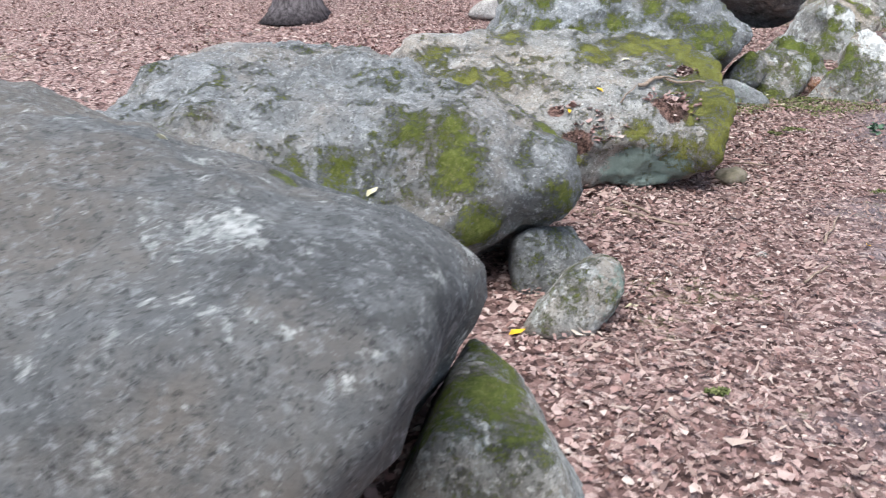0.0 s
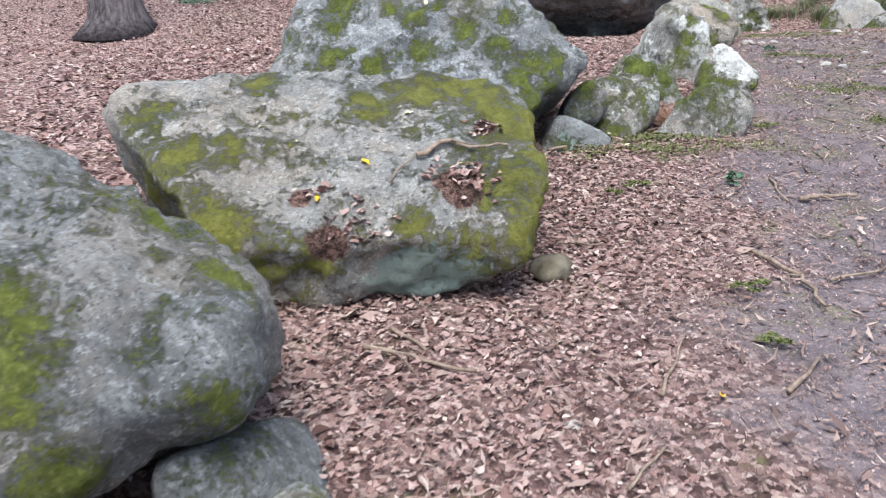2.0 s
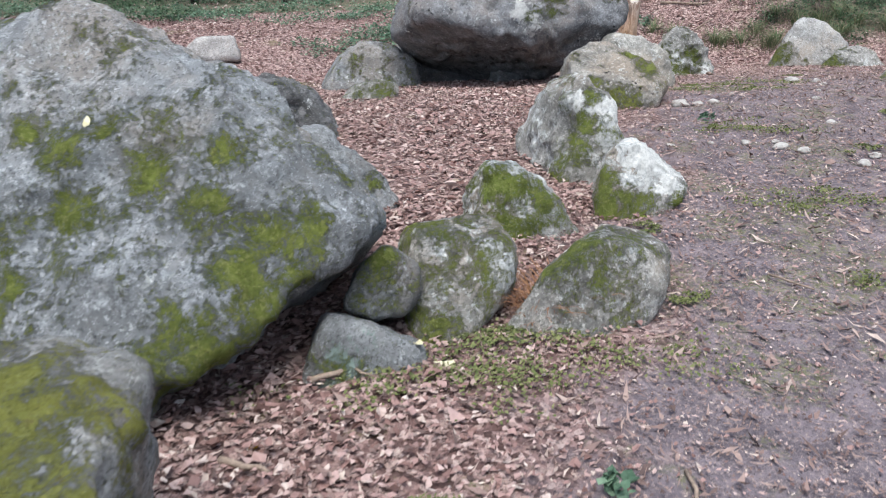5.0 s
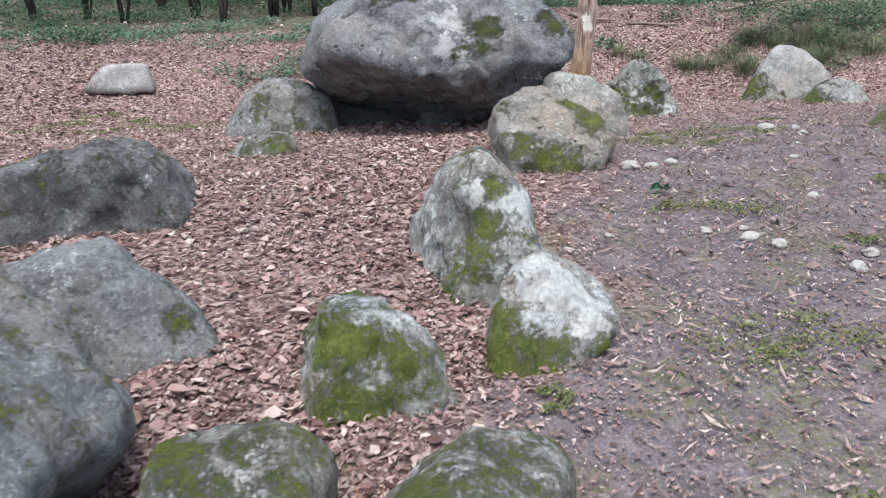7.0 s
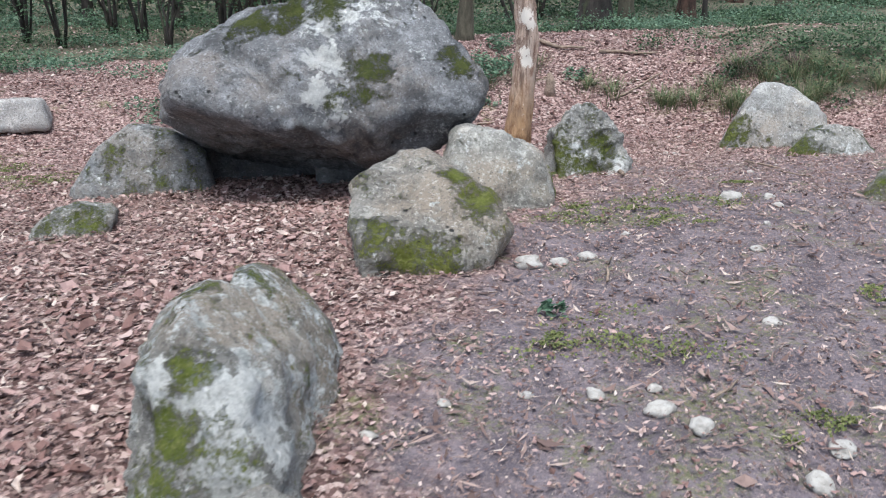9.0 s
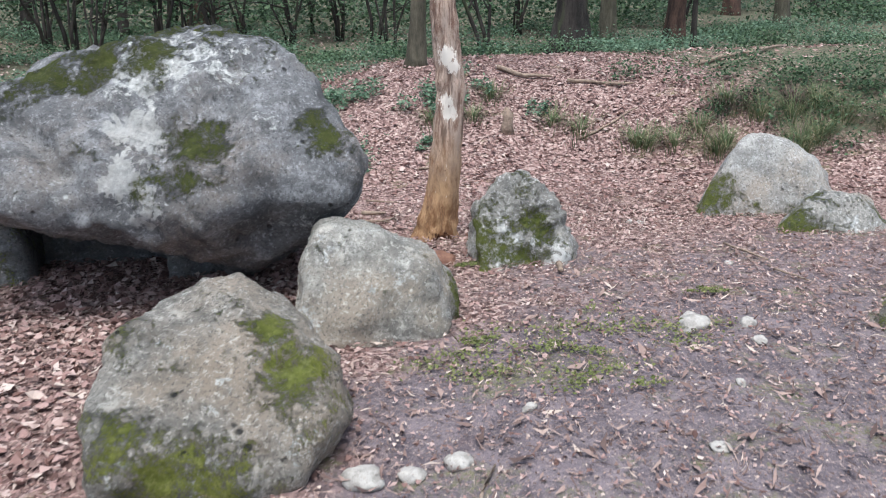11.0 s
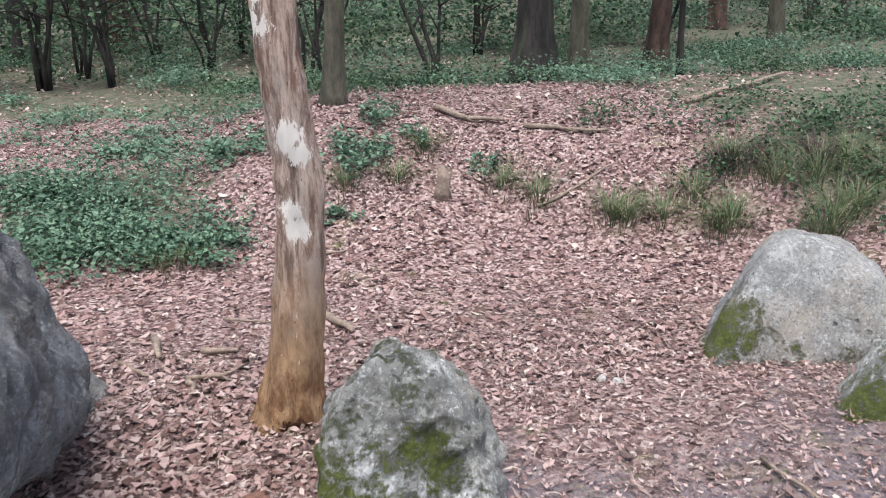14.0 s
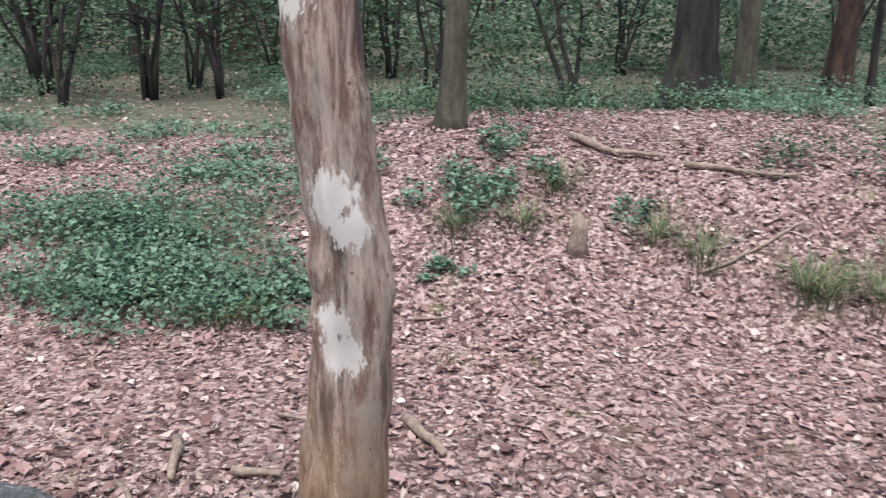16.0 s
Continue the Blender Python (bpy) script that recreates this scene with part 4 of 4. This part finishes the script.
    fo = flat_leaves("foliage", GREEN_LEAF, pos, g.uniform(0.05, 0.1, leaves), g.uniform(0, 6.28, leaves), g.normal(0, 0.5, leaves), g.normal(0, 0.5, leaves), "", "")
    fo.parent = root
    tagged(root, "thin dark-stemmed shrub with sparse green leaves", "shrub", "understory shrubs")


for i, (x, y) in enumerate([(7.68, 19.5), (3.06, 21.0), (2.78, 20.0), (6.1, 21.0), (6.3, 20.4), (0.65, 22.0), (2.36, 25.0), (3.9, 22.5), (9.0, 22.5), (12.6, 23.0), (1.4, 20.5), (-0.6, 21.0), (5.1, 23.5), (12.2, 26.0), (17.0, 25.0)]):
    thin_shrub(x, y, 40 + i, 2.2 + 0.25 * (i % 4), 3 + i % 3)


# Denser shrubs added at the back left to block light and darken it
for i, (x, y) in enumerate([(1.9, 19.6), (3.6, 20.2), (0.2, 20.0), (4.7, 21.6), (-1.4, 20.6), (5.6, 22.2)]):
    thin_shrub(x, y, 80 + i, 2.0 + 0.2 * (i % 3), 5, 520)


# ---- low growth ----
def herb_patch(x, y, rx, ry, count, tall, seed, mat=HERB_LEAF, size=(0.022, 0.05), label="patch of low green woodland herbs", name="herb_patch", simple=False):
    g = np.random.default_rng(seed)
    cx, cy = g.normal(0, 0.45, (2, max(6, count // 60)))
    k = g.integers(0, len(cx), count)
    px = x + rx * (cx[k] + g.normal(0, 0.16, count))
    py = y + ry * (cy[k] + g.normal(0, 0.16, count))
    hz = tall * g.beta(1.6, 1.6, count) * (0.55 + 0.45 * np.sin(cx[k] * 9) ** 2)
    pos = np.stack([px, py, height(px, py) + 0.02 + hz], 1)
    ob = flat_leaves(name, mat, pos, g.uniform(*size, count), g.uniform(0, 6.28, count), g.normal(0, 0.45, count), g.normal(0, 0.45, count), label, "plants", slim=0.7, simple=simple)
    return ob


def grass_tuft(x, y, seed, blades=150, tall=0.3, spread=0.12, mat=GRASS, label="tuft of drooping woodland grass", name="grass_tuft"):
    g = np.random.default_rng(seed)
    a = g.uniform(0, 6.28, blades)
    r = np.abs(g.normal(0, spread * 0.4, blades))
    bx, by = x + r * np.cos(a), y + r * np.sin(a)
    bz = height(bx, by) - 0.01
    l = tall * g.uniform(0.5, 1.1, blades)
    out = l * g.uniform(0.35, 0.9, blades)
    w = g.uniform(0.002, 0.0045, blades)
    verts, faces = [], []
    for i in range(blades):
        c, s = math.cos(a[i]), math.sin(a[i])
        for t, ww in ((0, 1), (0.5, 0.8), (0.85, 0.5)):
            d = out[i] * t ** 1.6
            z = bz[i] + l[i] * (t - 0.45 * t ** 2.4)
            for e in (-1, 1):
                verts.append((bx[i] + c * d - s * e * w[i] * ww, by[i] + s * d + c * e * w[i] * ww, z))
        verts.append((bx[i] + c * out[i], by[i] + s * out[i], bz[i] + l[i] * 0.5))
        o = 7 * i
        faces += [(o, o + 1, o + 3, o + 2), (o + 2, o + 3, o + 5, o + 4), (o + 4, o + 5, o + 6)]
    data = bpy.data.meshes.new(name)
    data.from_pydata(verts, [], faces)
    data.materials.append(mat)
    return tagged(new(name, data), label, "grass", "grass tufts")


for i, (x, y, rx, ry, c, tall) in enumerate([(4.2, 14.75, 0.75, 0.42, 5200, 0.2), (3.9, 15.4, 0.9, 0.5, 4200, 0.2), (4.9, 14.55, 0.45, 0.3, 1600, 0.14), (5.2, 15.8, 0.35, 0.25, 1100, 0.16), (4.4, 16.3, 0.5, 0.3, 1100, 0.16), (6.1, 15.4, 0.35, 0.3, 900, 0.15), (6.4, 15.95, 0.3, 0.2, 300, 0.16), (2.6, 15.1, 0.8, 0.35, 800, 0.18), (6.02, 14.71, 0.22, 0.08, 160, 0.07), (6.75, 15.5, 0.14, 0.12, 160, 0.15), (7.2, 15.1, 0.2, 0.15, 160, 0.12)]):
    herb_patch(x, y, rx, ry, c, tall, 200 + i, simple=True)
for i, (x, y, rx, ry, c) in enumerate([(9.8, 13.75, 0.6, 0.35, 600), (10.5, 14.1, 0.9, 0.5, 1300), (10.2, 14.8, 0.8, 0.5, 700), (8.9, 14.3, 0.6, 0.4, 500), (9.6, 14.6, 0.7, 0.4, 900), (8.8, 15.2, 0.8, 0.4, 600), (11.0, 14.2, 1.4, 0.7, 1500), (11.5, 15.5, 1.6, 0.9, 1800), (9.4, 15.6, 1.0, 0.6, 500)]):
    herb_patch(x, y, rx, ry, c, 0.22, 230 + i, GREEN_LEAF, (0.02, 0.045), "green herbs and bilberry on the bank", simple=True)
for i in range(60):
    rng = random.Random(900 + i)
    herb_patch(-3 + 0.36 * i + rng.uniform(-0.6, 0.6), rng.uniform(17.2, 24.0), rng.uniform(0.6, 1.6), rng.uniform(0.4, 1.0), 1100, rng.uniform(0.12, 0.4), 300 + i, (HERB_LEAF, GREEN_LEAF)[i % 2], (0.022, 0.055), "knee-high green undergrowth between the trees", "undergrowth", True)
for i in range(30):
    rng = random.Random(1900 + i)
    herb_patch(-8 + 1.1 * i, 26 + rng.uniform(-3, 5), 2.2, 1.6, 1900, rng.uniform(0.7, 2.6), 400 + i, (GREEN_LEAF, HAZE_LEAF)[i % 2], (0.05, 0.11), "leafy green thicket under the trees", "thicket", True)
for i in range(26):
    rng = random.Random(2900 + i)
    herb_patch(-22 + 2.4 * i, 38 + rng.uniform(-3, 8), 3.0, 2.0, 900, rng.uniform(3, 6), 500 + i, HAZE_LEAF, (0.2, 0.36), "distant wall of woodland leaves", "thicket", True)
for i, (x, y, tall) in enumerate([(7.97, 14.33, 0.26), (8.05, 14.25, 0.22), (7.52, 14.72, 0.2), (8.3, 14.18, 0.22), (8.62, 13.91, 0.28), (8.72, 13.95, 0.3), (9.2, 13.6, 0.3), (9.35, 13.7, 0.32), (9.55, 13.75, 0.3), (6.75, 15.39, 0.2), (7.28, 14.93, 0.2), (9.77, 14.16, 0.3), (9.2, 14.22, 0.3), (8.6, 14.3, 0.26), (9.48, 14.11, 0.3), (9.0, 14.5, 0.3), (9.9, 13.9, 0.3), (10.2, 13.6, 0.32), (6.06, 15.07, 0.18), (6.48, 15.08, 0.18), (4.75, 14.35, 0.16), (4.95, 14.4, 0.16)]):
    grass_tuft(x, y, 700 + i, 150, tall * 1.2, 0.24)
for i, (x, y) in enumerate([(8.96, 14.5), (9.15, 14.45), (9.6, 14.3)]):
    grass_tuft(x, y, 740 + i, 170, 0.26, 0.3, HEATHER, "dry brown heather brush on the bank", "heather_clump")
for i in range(18):
    rng = random.Random(3900 + i)
    herb_patch(-1.5 + 0.4 * i, rng.uniform(16.6, 19.0), rng.uniform(0.5, 1.0), rng.uniform(0.3, 0.6), 420, rng.uniform(0.08, 0.2), 960 + i, HERB_LEAF, (0.02, 0.055), "low green plants growing through the leaves", "undergrowth", True)


# ---- litter ----
def litter(name, count, seed, box, size, keep, label, simple=False, mat=BROWN_LEAF):
    g = np.random.default_rng(seed)
    x, y = g.uniform(box[0], box[1], count), g.uniform(box[2], box[3], count)
    ok = g.uniform(0, 1, count) < keep(x, y)
    x, y = x[ok], y[ok]
    n = len(x)
    pos = np.stack([x, y, height(x, y) + g.uniform(0.004, 0.022, n)], 1)
    broken = 1.0 - 0.5 * sstep(-0.9, 0.3, x - path_rim(y)) * (1 - sstep(11.5, 12.5, y))
    broken = broken * (0.72 + 0.28 * sstep(3.2, 4.2, y))
    return flat_leaves(name, mat, pos, g.uniform(*size, n) * broken, g.uniform(0, 6.28, n), g.normal(0, 0.2, n), g.normal(0, 0.2, n), label, "leaf litter", curl=0.28, slim=0.55, simple=simple)


def litter_density(x, y):
    d = 0.85 - 0.66 * path_mask(x, y)
    d = d + 0.3 * np.exp(-(((x - 2.9) / 0.9) ** 2 + ((y - 9) / 2.6) ** 2))
    d = d * (1 - 0.75 * green_mask(x, y)) * (0.75 + 0.35 * np.sin(2.3 * x + 1.1 * y) * np.sin(1.7 * y - x))
    return np.clip(d, 0.04, 1)


litter("leaf_litter", 105000, 1, (-1.5, 10.5, 0.4, 17.5), (0.02, 0.055), litter_density, "carpet of pinkish-brown fallen beech and oak leaves")
litter("leaf_litter", 9000, 5, (-0.5, 10.0, 1, 16.5), (0.05, 0.085), lambda x, y: 0.06 + 0.9 * litter_density(x, y) ** 2, "scatter of larger curled oak leaves")
litter("leaf_litter", 15000, 2, (-8, 0.5, 3, 18), (0.04, 0.08), lambda x, y: 0.8 + 0 * x, "carpet of pinkish-brown fallen leaves under the trees")
litter("leaf_crumbs", 230000, 3, (0.3, 8.8, 0.6, 12.8), (0.01, 0.036), lambda x, y: 0.5 + 0.5 * path_mask(x, y), "crumbled bits of dead leaf on the trodden soil", True, CRUMB)
litter("leaf_litter", 26000, 11, (3.2, 8.6, 6.4, 12.6), (0.03, 0.06), lambda x, y: 0.3 + 0.4 * sstep(9, 11, y) + 0 * x, "broken pale leaf pieces strewn on the path", True)
litter("leaf_litter", 38000, 9, (-0.4, 4.6, 0.9, 7.2), (0.016, 0.042), lambda x, y: 0.95 - 0.6 * path_mask(x, y), "small broken leaf pieces round the boulders", True)
litter("leaf_litter", 14000, 6, (-2, 14, 16, 25), (0.04, 0.08), lambda x, y: 0.95 - 0.5 * green_mask(x, y), "brown leaves among the undergrowth", True)


def slivers(count, seed, box, label):
    """Pine needles and twig scraps."""
    g = np.random.default_rng(seed)
    x, y = g.uniform(box[0], box[1], count), g.uniform(box[2], box[3], count)
    pos = np.stack([x, y, height(x, y) + g.uniform(0.008, 0.024, count)], 1)
    flat_leaves("needle_litter", CRUMB, pos, g.uniform(0.03, 0.085, count), g.uniform(0, 6.28, count), g.normal(0, 0.12, count), g.normal(0, 0.3, count), label, "needle litter", curl=0.03, slim=0.085, simple=True)


slivers(42000, 8, (0.4, 9.2, 0.8, 13.2), "brown pine needles and twig scraps on the soil")


# ---- small things ----
def pebble(x, y, size, seed, mat=PALE_STONE, label="small pale stone lying on the soil"):
    rng = random.Random(seed)
    bm = bmesh.new()
    bmesh.ops.create_icosphere(bm, subdivisions=3, radius=size * 0.5)
    sx, sy, sz, turn = rng.uniform(0.9, 1.3), rng.uniform(0.6, 0.95), rng.uniform(0.4, 0.6), rng.uniform(0, 3.1)
    for v in bm.verts:
        k = 1 + 0.35 * noise.noise(v.co * (2.2 / size) + Vector((seed, 0, 0))) + 0.1 * noise.noise(v.co * (7 / size))
        v.co = Vector((v.co.x * sx * k, v.co.y * sy * k, max(v.co.z * sz * k, -0.2 * size)))
    ob = mesh_object("pebble", bm, mat)
    ob.location, ob.rotation_euler = (x, y, float(height(x, y)) + 0.1 * size), (0, 0, turn)
    return tagged(ob, label, "stone", "loose stones")


for i, (x, y, s) in enumerate([(4.19, 7.84, 0.05), (4.68, 7.8, 0.075), (4.85, 7.68, 0.11), (4.93, 7.57, 0.085), (4.79, 8.95, 0.12), (4.94, 8.95, 0.08), (5.09, 8.99, 0.09), (3.94, 7.72, 0.05), (4.46, 7.84, 0.045), (5.12, 7.26, 0.1), (5.27, 7.38, 0.08), (5.53, 8.17, 0.075), (5.39, 9.26, 0.06), (4.89, 7.81, 0.055), (6.27, 9.81, 0.14), (6.47, 9.63, 0.08), (4.37, 6.89, 0.035), (6.52, 9.8, 0.09), (6.9, 11.95, 0.06), (6.96, 11.91, 0.055), (6.29, 9.9, 0.1), (6.96, 10.74, 0.05), (5.43, 10.91, 0.045), (5.9, 8.9, 0.06), (6.2, 9.3, 0.05), (1.3, 3.05, 0.05)]):
    pebble(x, y, s, 30 + i)
pebble(5.76, 11.78, 0.1, 78, RED_STONE, "small rust-red stone at the foot of a dead trunk")
pebble(1.5, 4.04, 0.22, 79, BROWN_STONE, "low brown mossy stone at the foot of a slab")


def stick(points, r, seed, z=None, label="fallen bare twig lying on the ground"):
    rng = random.Random(seed)
    bm = bmesh.new()
    fine = []
    for p, q in zip(points, points[1:]):
        for k in range(4):
            t = k / 4
            fine.append((p[0] + (q[0] - p[0]) * t + rng.uniform(-1, 1) * 0.012, p[1] + (q[1] - p[1]) * t + rng.uniform(-1, 1) * 0.012))
    fine.append(points[-1])
    pts = [Vector((x, y, (float(height(x, y)) if z is None else z(x, y)) + r * 0.9 + 0.012)) for x, y in fine]
    n = len(pts)
    tube(bm, pts, [r * (1 - 0.5 * i / n) for i in range(n)], 8, 0.4, seed)
    if n > 5:
        m = pts[n // 2]
        d = (pts[-1] - pts[0]).normalized().cross(Vector((0, 0, 1)))
        tube(bm, [m, m + d * 0.06 + Vector((0, 0, 0.01)), m + d * 0.1 + (pts[-1] - pts[0]) * 0.15], [r * 0.5, r * 0.4, r * 0.15], 6)
    return tagged(mesh_object("stick", bm, TWIG), label, "stick", "fallen sticks")


for i, (p, r) in enumerate([
        ([(2.33, 4.07), (2.4, 3.82), (2.36, 3.58)], 0.011), ([(2.5, 3.77), (2.77, 3.85)], 0.008), ([(0.73, 3.52), (0.88, 3.45), (1.08, 3.34)], 0.01), ([(0.84, 3.62), (0.94, 3.48)], 0.008),
        ([(1.57, 3.13), (1.8, 3.47)], 0.006), ([(1.95, 3.07), (2.14, 3.25)], 0.008), ([(1.58, 4.28), (1.76, 4.23)], 0.006), ([(1.9, 5.55), (2.02, 5.6), (2.16, 5.66)], 0.011),
        ([(2.29, 5.56), (2.34, 5.52), (2.46, 5.61)], 0.008), ([(2.45, 5.72), (2.59, 5.72), (2.72, 5.76)], 0.006), ([(1.63, 5.2), (1.76, 5.12)], 0.012), ([(3.74, 5.98), (3.85, 5.83)], 0.006),
        ([(2.85, 4.63), (2.98, 4.63), (3.14, 4.61)], 0.013), ([(2.87, 4.93), (2.8, 4.61)], 0.007), ([(5.75, 13.21), (5.89, 12.89)], 0.025), ([(4.86, 13.06), (4.93, 12.71)], 0.022),
        ([(5.13, 12.8), (5.3, 12.77)], 0.018), ([(5.09, 12.41), (5.25, 12.41), (5.34, 12.55)], 0.012), ([(6.95, 15.94), (7.19, 15.75), (7.49, 15.61)], 0.028), ([(7.62, 15.49), (7.94, 15.27), (8.24, 15.13)], 0.022),
        ([(7.46, 14.6), (7.82, 14.67), (8.15, 14.78)], 0.012), ([(5.1, 12.37), (5.14, 12.22)], 0.016), ([(7.52, 12.2), (7.61, 12.08)], 0.01), ([(5.8, 14.34), (5.99, 14.35)], 0.01),
        ([(9.21, 15.68), (10.18, 16.37), (11.47, 17.45)], 0.03), ([(7.12, 11.08), (7.14, 10.66)], 0.009), ([(6.02, 10.82), (5.98, 10.68)], 0.018), ([(7.08, 10.57), (7.1, 10.24)], 0.007),
        ([(5.06, 8.69), (5.19, 8.94)], 0.007), ([(5.05, 7.7), (5.16, 7.77)], 0.006), ([(4.75, 12.7), (4.9, 12.5)], 0.012), ([(5.2, 13.3), (5.45, 13.2)], 0.009), ([(2.6, 3.3), (2.75, 3.0)], 0.008), ([(1.35, 2.75), (1.5, 2.9)], 0.006)]):
    stick(p, r, 50 + i)


def bark_plate(x, y, turn):
    """A curled slab of shed bark with ragged ends."""
    bm = bmesh.new()
    nu, nv = 14, 9
    sheets = []
    for lift in (0.0, 0.018):
        sheet = []
        for i in range(nu):
            for j in range(nv):
                u, v = i / (nu - 1) - 0.5, j / (nv - 1) - 0.5
                ragged = 1 + 0.25 * noise.noise(Vector((v * 6, u * 3, 7))) + 0.12 * noise.noise(Vector((v * 17, 2, u * 9)))
                bump = 0.006 * noise.noise(Vector((u * 22, v * 9, 3)))
                sheet.append(bm.verts.new((u * 0.27 * ragged, v * 0.17 * ragged, 0.05 - 0.17 * v * v + 0.02 * u + lift + bump)))
        sheets.append(sheet)
    for i in range(nu - 1):
        for j in range(nv - 1):
            a, b, c, d = i * nv + j, (i + 1) * nv + j, (i + 1) * nv + j + 1, i * nv + j + 1
            bm.faces.new([sheets[1][k] for k in (a, b, c, d)])
            bm.faces.new([sheets[0][k] for k in (d, c, b, a)])
    rim = [i * nv for i in range(nu)] + [(nu - 1) * nv + j for j in range(1, nv)] + [i * nv + nv - 1 for i in range(nu - 2, -1, -1)] + [j for j in range(nv - 2, 0, -1)]
    for a, b in zip(rim, rim[1:] + rim[:1]):
        bm.faces.new((sheets[0][a], sheets[0][b], sheets[1][b], sheets[1][a]))
    ob = mesh_object("bark_plate", bm, RED_STONE)
    ob.location, ob.rotation_euler = (x, y, float(height(x, y)) + 0.005), (0.12, 0.1, turn)
    tagged(ob, "curled rust-brown slab of bark on fallen leaves", "bark")


bark_plate(5.34, 11.12, 0.5)


def stump(x, y):
    bm = bmesh.new()
    z = float(height(x, y))
    tube(bm, [Vector((x, y, z - 0.05)), Vector((x, y, z + 0.06)), Vector((x + 0.01, y, z + 0.16)), Vector((x - 0.015, y, z + 0.25))], [0.07, 0.055, 0.05, 0.02], 12, 0.5, 5)
    tagged(mesh_object("stump", bm, TWIG), "small broken grey stump in fallen leaves", "stump")


stump(6.79, 14.85)

bpy.context.view_layer.update()
rocks = [o for o in scene.objects if o.type == "MESH" and o.name.split(".")[0] in ("boulder", "support_stone", "kerb_stone", "capstone")]


def top_at(x, y):
    """The highest rock or ground at a place."""
    best = float(height(x, y))
    for o in rocks:
        hit, p, _, _ = o.ray_cast(Vector((x, y, 4)) - o.location, Vector((0, 0, -1)))
        if hit:
            best = max(best, p.z + o.location.z)
    return best


stick([(1.0, 4.12), (1.08, 4.2), (1.19, 4.17), (1.34, 4.16)], 0.01, 91, top_at, "crooked twig lying on a mossy slab")
stick([(0.88, 3.98), (0.98, 4.12)], 0.004, 92, top_at, "thin twig lying on a mossy slab")


def single_leaf(x, y, size, mat, label, seed):
    g = np.random.default_rng(seed)
    ob = flat_leaves("fallen_leaf", mat, np.array([[0.0, 0, 0]]), np.array([size]), g.uniform(0, 6, 1), g.normal(0, 0.15, 1), g.normal(0, 0.15, 1), "", "", curl=0.15)
    ob.location = (x, y, top_at(x, y) + 0.006)
    return tagged(ob, label, "leaf", "single leaves")


for i, (x, y, s) in enumerate([(0.80, 4.15, 0.04), (0.62, 3.95, 0.035), (0.24, 2.34, 0.06), (1.72, 5.25, 0.05), (1.75, 3.1, 0.04)]):
    single_leaf(x, y, s, YELLOW, "single bright yellow fallen leaf", i)
for i, (x, y, s) in enumerate([(0.42, 4.45, 0.06), (-0.85, 2.35, 0.06), (-0.24, 2.62, 0.05), (-0.32, 2.35, 0.04), (-0.2, 2.55, 0.04), (0.66, 2.55, 0.05), (1.25, 6.0, 0.05), (2.33, 5.55, 0.09), (2.4, 5.5, 0.06), (2.25, 5.62, 0.06), (1.0, 4.5, 0.04), (0.55, 4.3, 0.03)]):
    single_leaf(x, y, s, CREAM, "single cream-coloured fallen leaf", 20 + i)


def litter_on_rock(x, y, spread, count, seed):
    g = np.random.default_rng(seed)
    px, py = x + g.normal(0, spread, count), y + g.normal(0, spread * 0.7, count)
    pos = np.array([(a, b, top_at(a, b) + 0.008) for a, b in zip(px, py)])
    flat_leaves("leaf_litter", BROWN_LEAF, pos, g.uniform(0.015, 0.045, count), g.uniform(0, 6.28, count), g.normal(0, 0.3, count), g.normal(0, 0.3, count), "brown leaf scraps lodged on a slab", "leaf litter")


litter_on_rock(1.16, 4.0, 0.06, 70, 3)
litter_on_rock(0.76, 3.85, 0.06, 50, 4)
litter_on_rock(1.28, 4.35, 0.04, 25, 5)
litter_on_rock(0.62, 4.0, 0.03, 15, 6)

for i, (x, y) in enumerate([(2.78, 5.86), (2.72, 5.8), (2.82, 5.95)]):
    grass_tuft(x, y, 800 + i, 90, 0.22, 0.1, DRY, "clump of rust-brown dead bracken between stones", "dead_bracken")
for i, (x, y, s) in enumerate([(2.17, 4.9, 0.11), (2.0, 4.79, 0.05), (0.77, 1.98, 0.045), (4.09, 5.84, 0.2), (4.43, 6.67, 0.2), (5.63, 9.38, 0.2), (3.45, 6.51, 0.12), (5.33, 7.47, 0.16), (6.56, 10.22, 0.12), (5.7, 9.66, 0.16), (5.34, 9.86, 0.1), (4.66, 8.17, 0.1), (2.17, 3.77, 0.07), (2.06, 3.37, 0.06), (3.3, 5.85, 0.1), (5.62, 11.0, 0.1), (2.62, 5.72, 0.14), (6.1, 8.3, 0.15)]):
    herb_patch(x, y, s, s * 0.6, 300, 0.012, 820 + i, MOSS, (0.006, 0.016), "low cushion of yellow-green moss on soil", "moss_cushion")
for i, (x, y) in enumerate([(4.75, 8.4), (2.65, 4.88)]):
    herb_patch(x, y, 0.05, 0.05, 24, 0.06, 860 + i, HERB_LEAF, (0.03, 0.055), "small green seedling growing in the litter", "seedling")
for i, (x, y) in enumerate([(0.77, 13.86), (1.0, 12.56), (1.64, 12.6), (0.5, 13.2), (1.8, 12.2), (1.3, 13.3), (0.2, 12.8), (5.3, 9.6), (4.9, 8.2), (6.0, 9.8), (2.52, 5.6), (2.2, 5.54), (4.49, 6.74), (2.7, 5.45)]):
    herb_patch(x, y, 0.45, 0.28, 800, 0.005, 880 + i, MOSS, (0.008, 0.02), "thin yellow-green moss film on the soil", "moss_film", True)
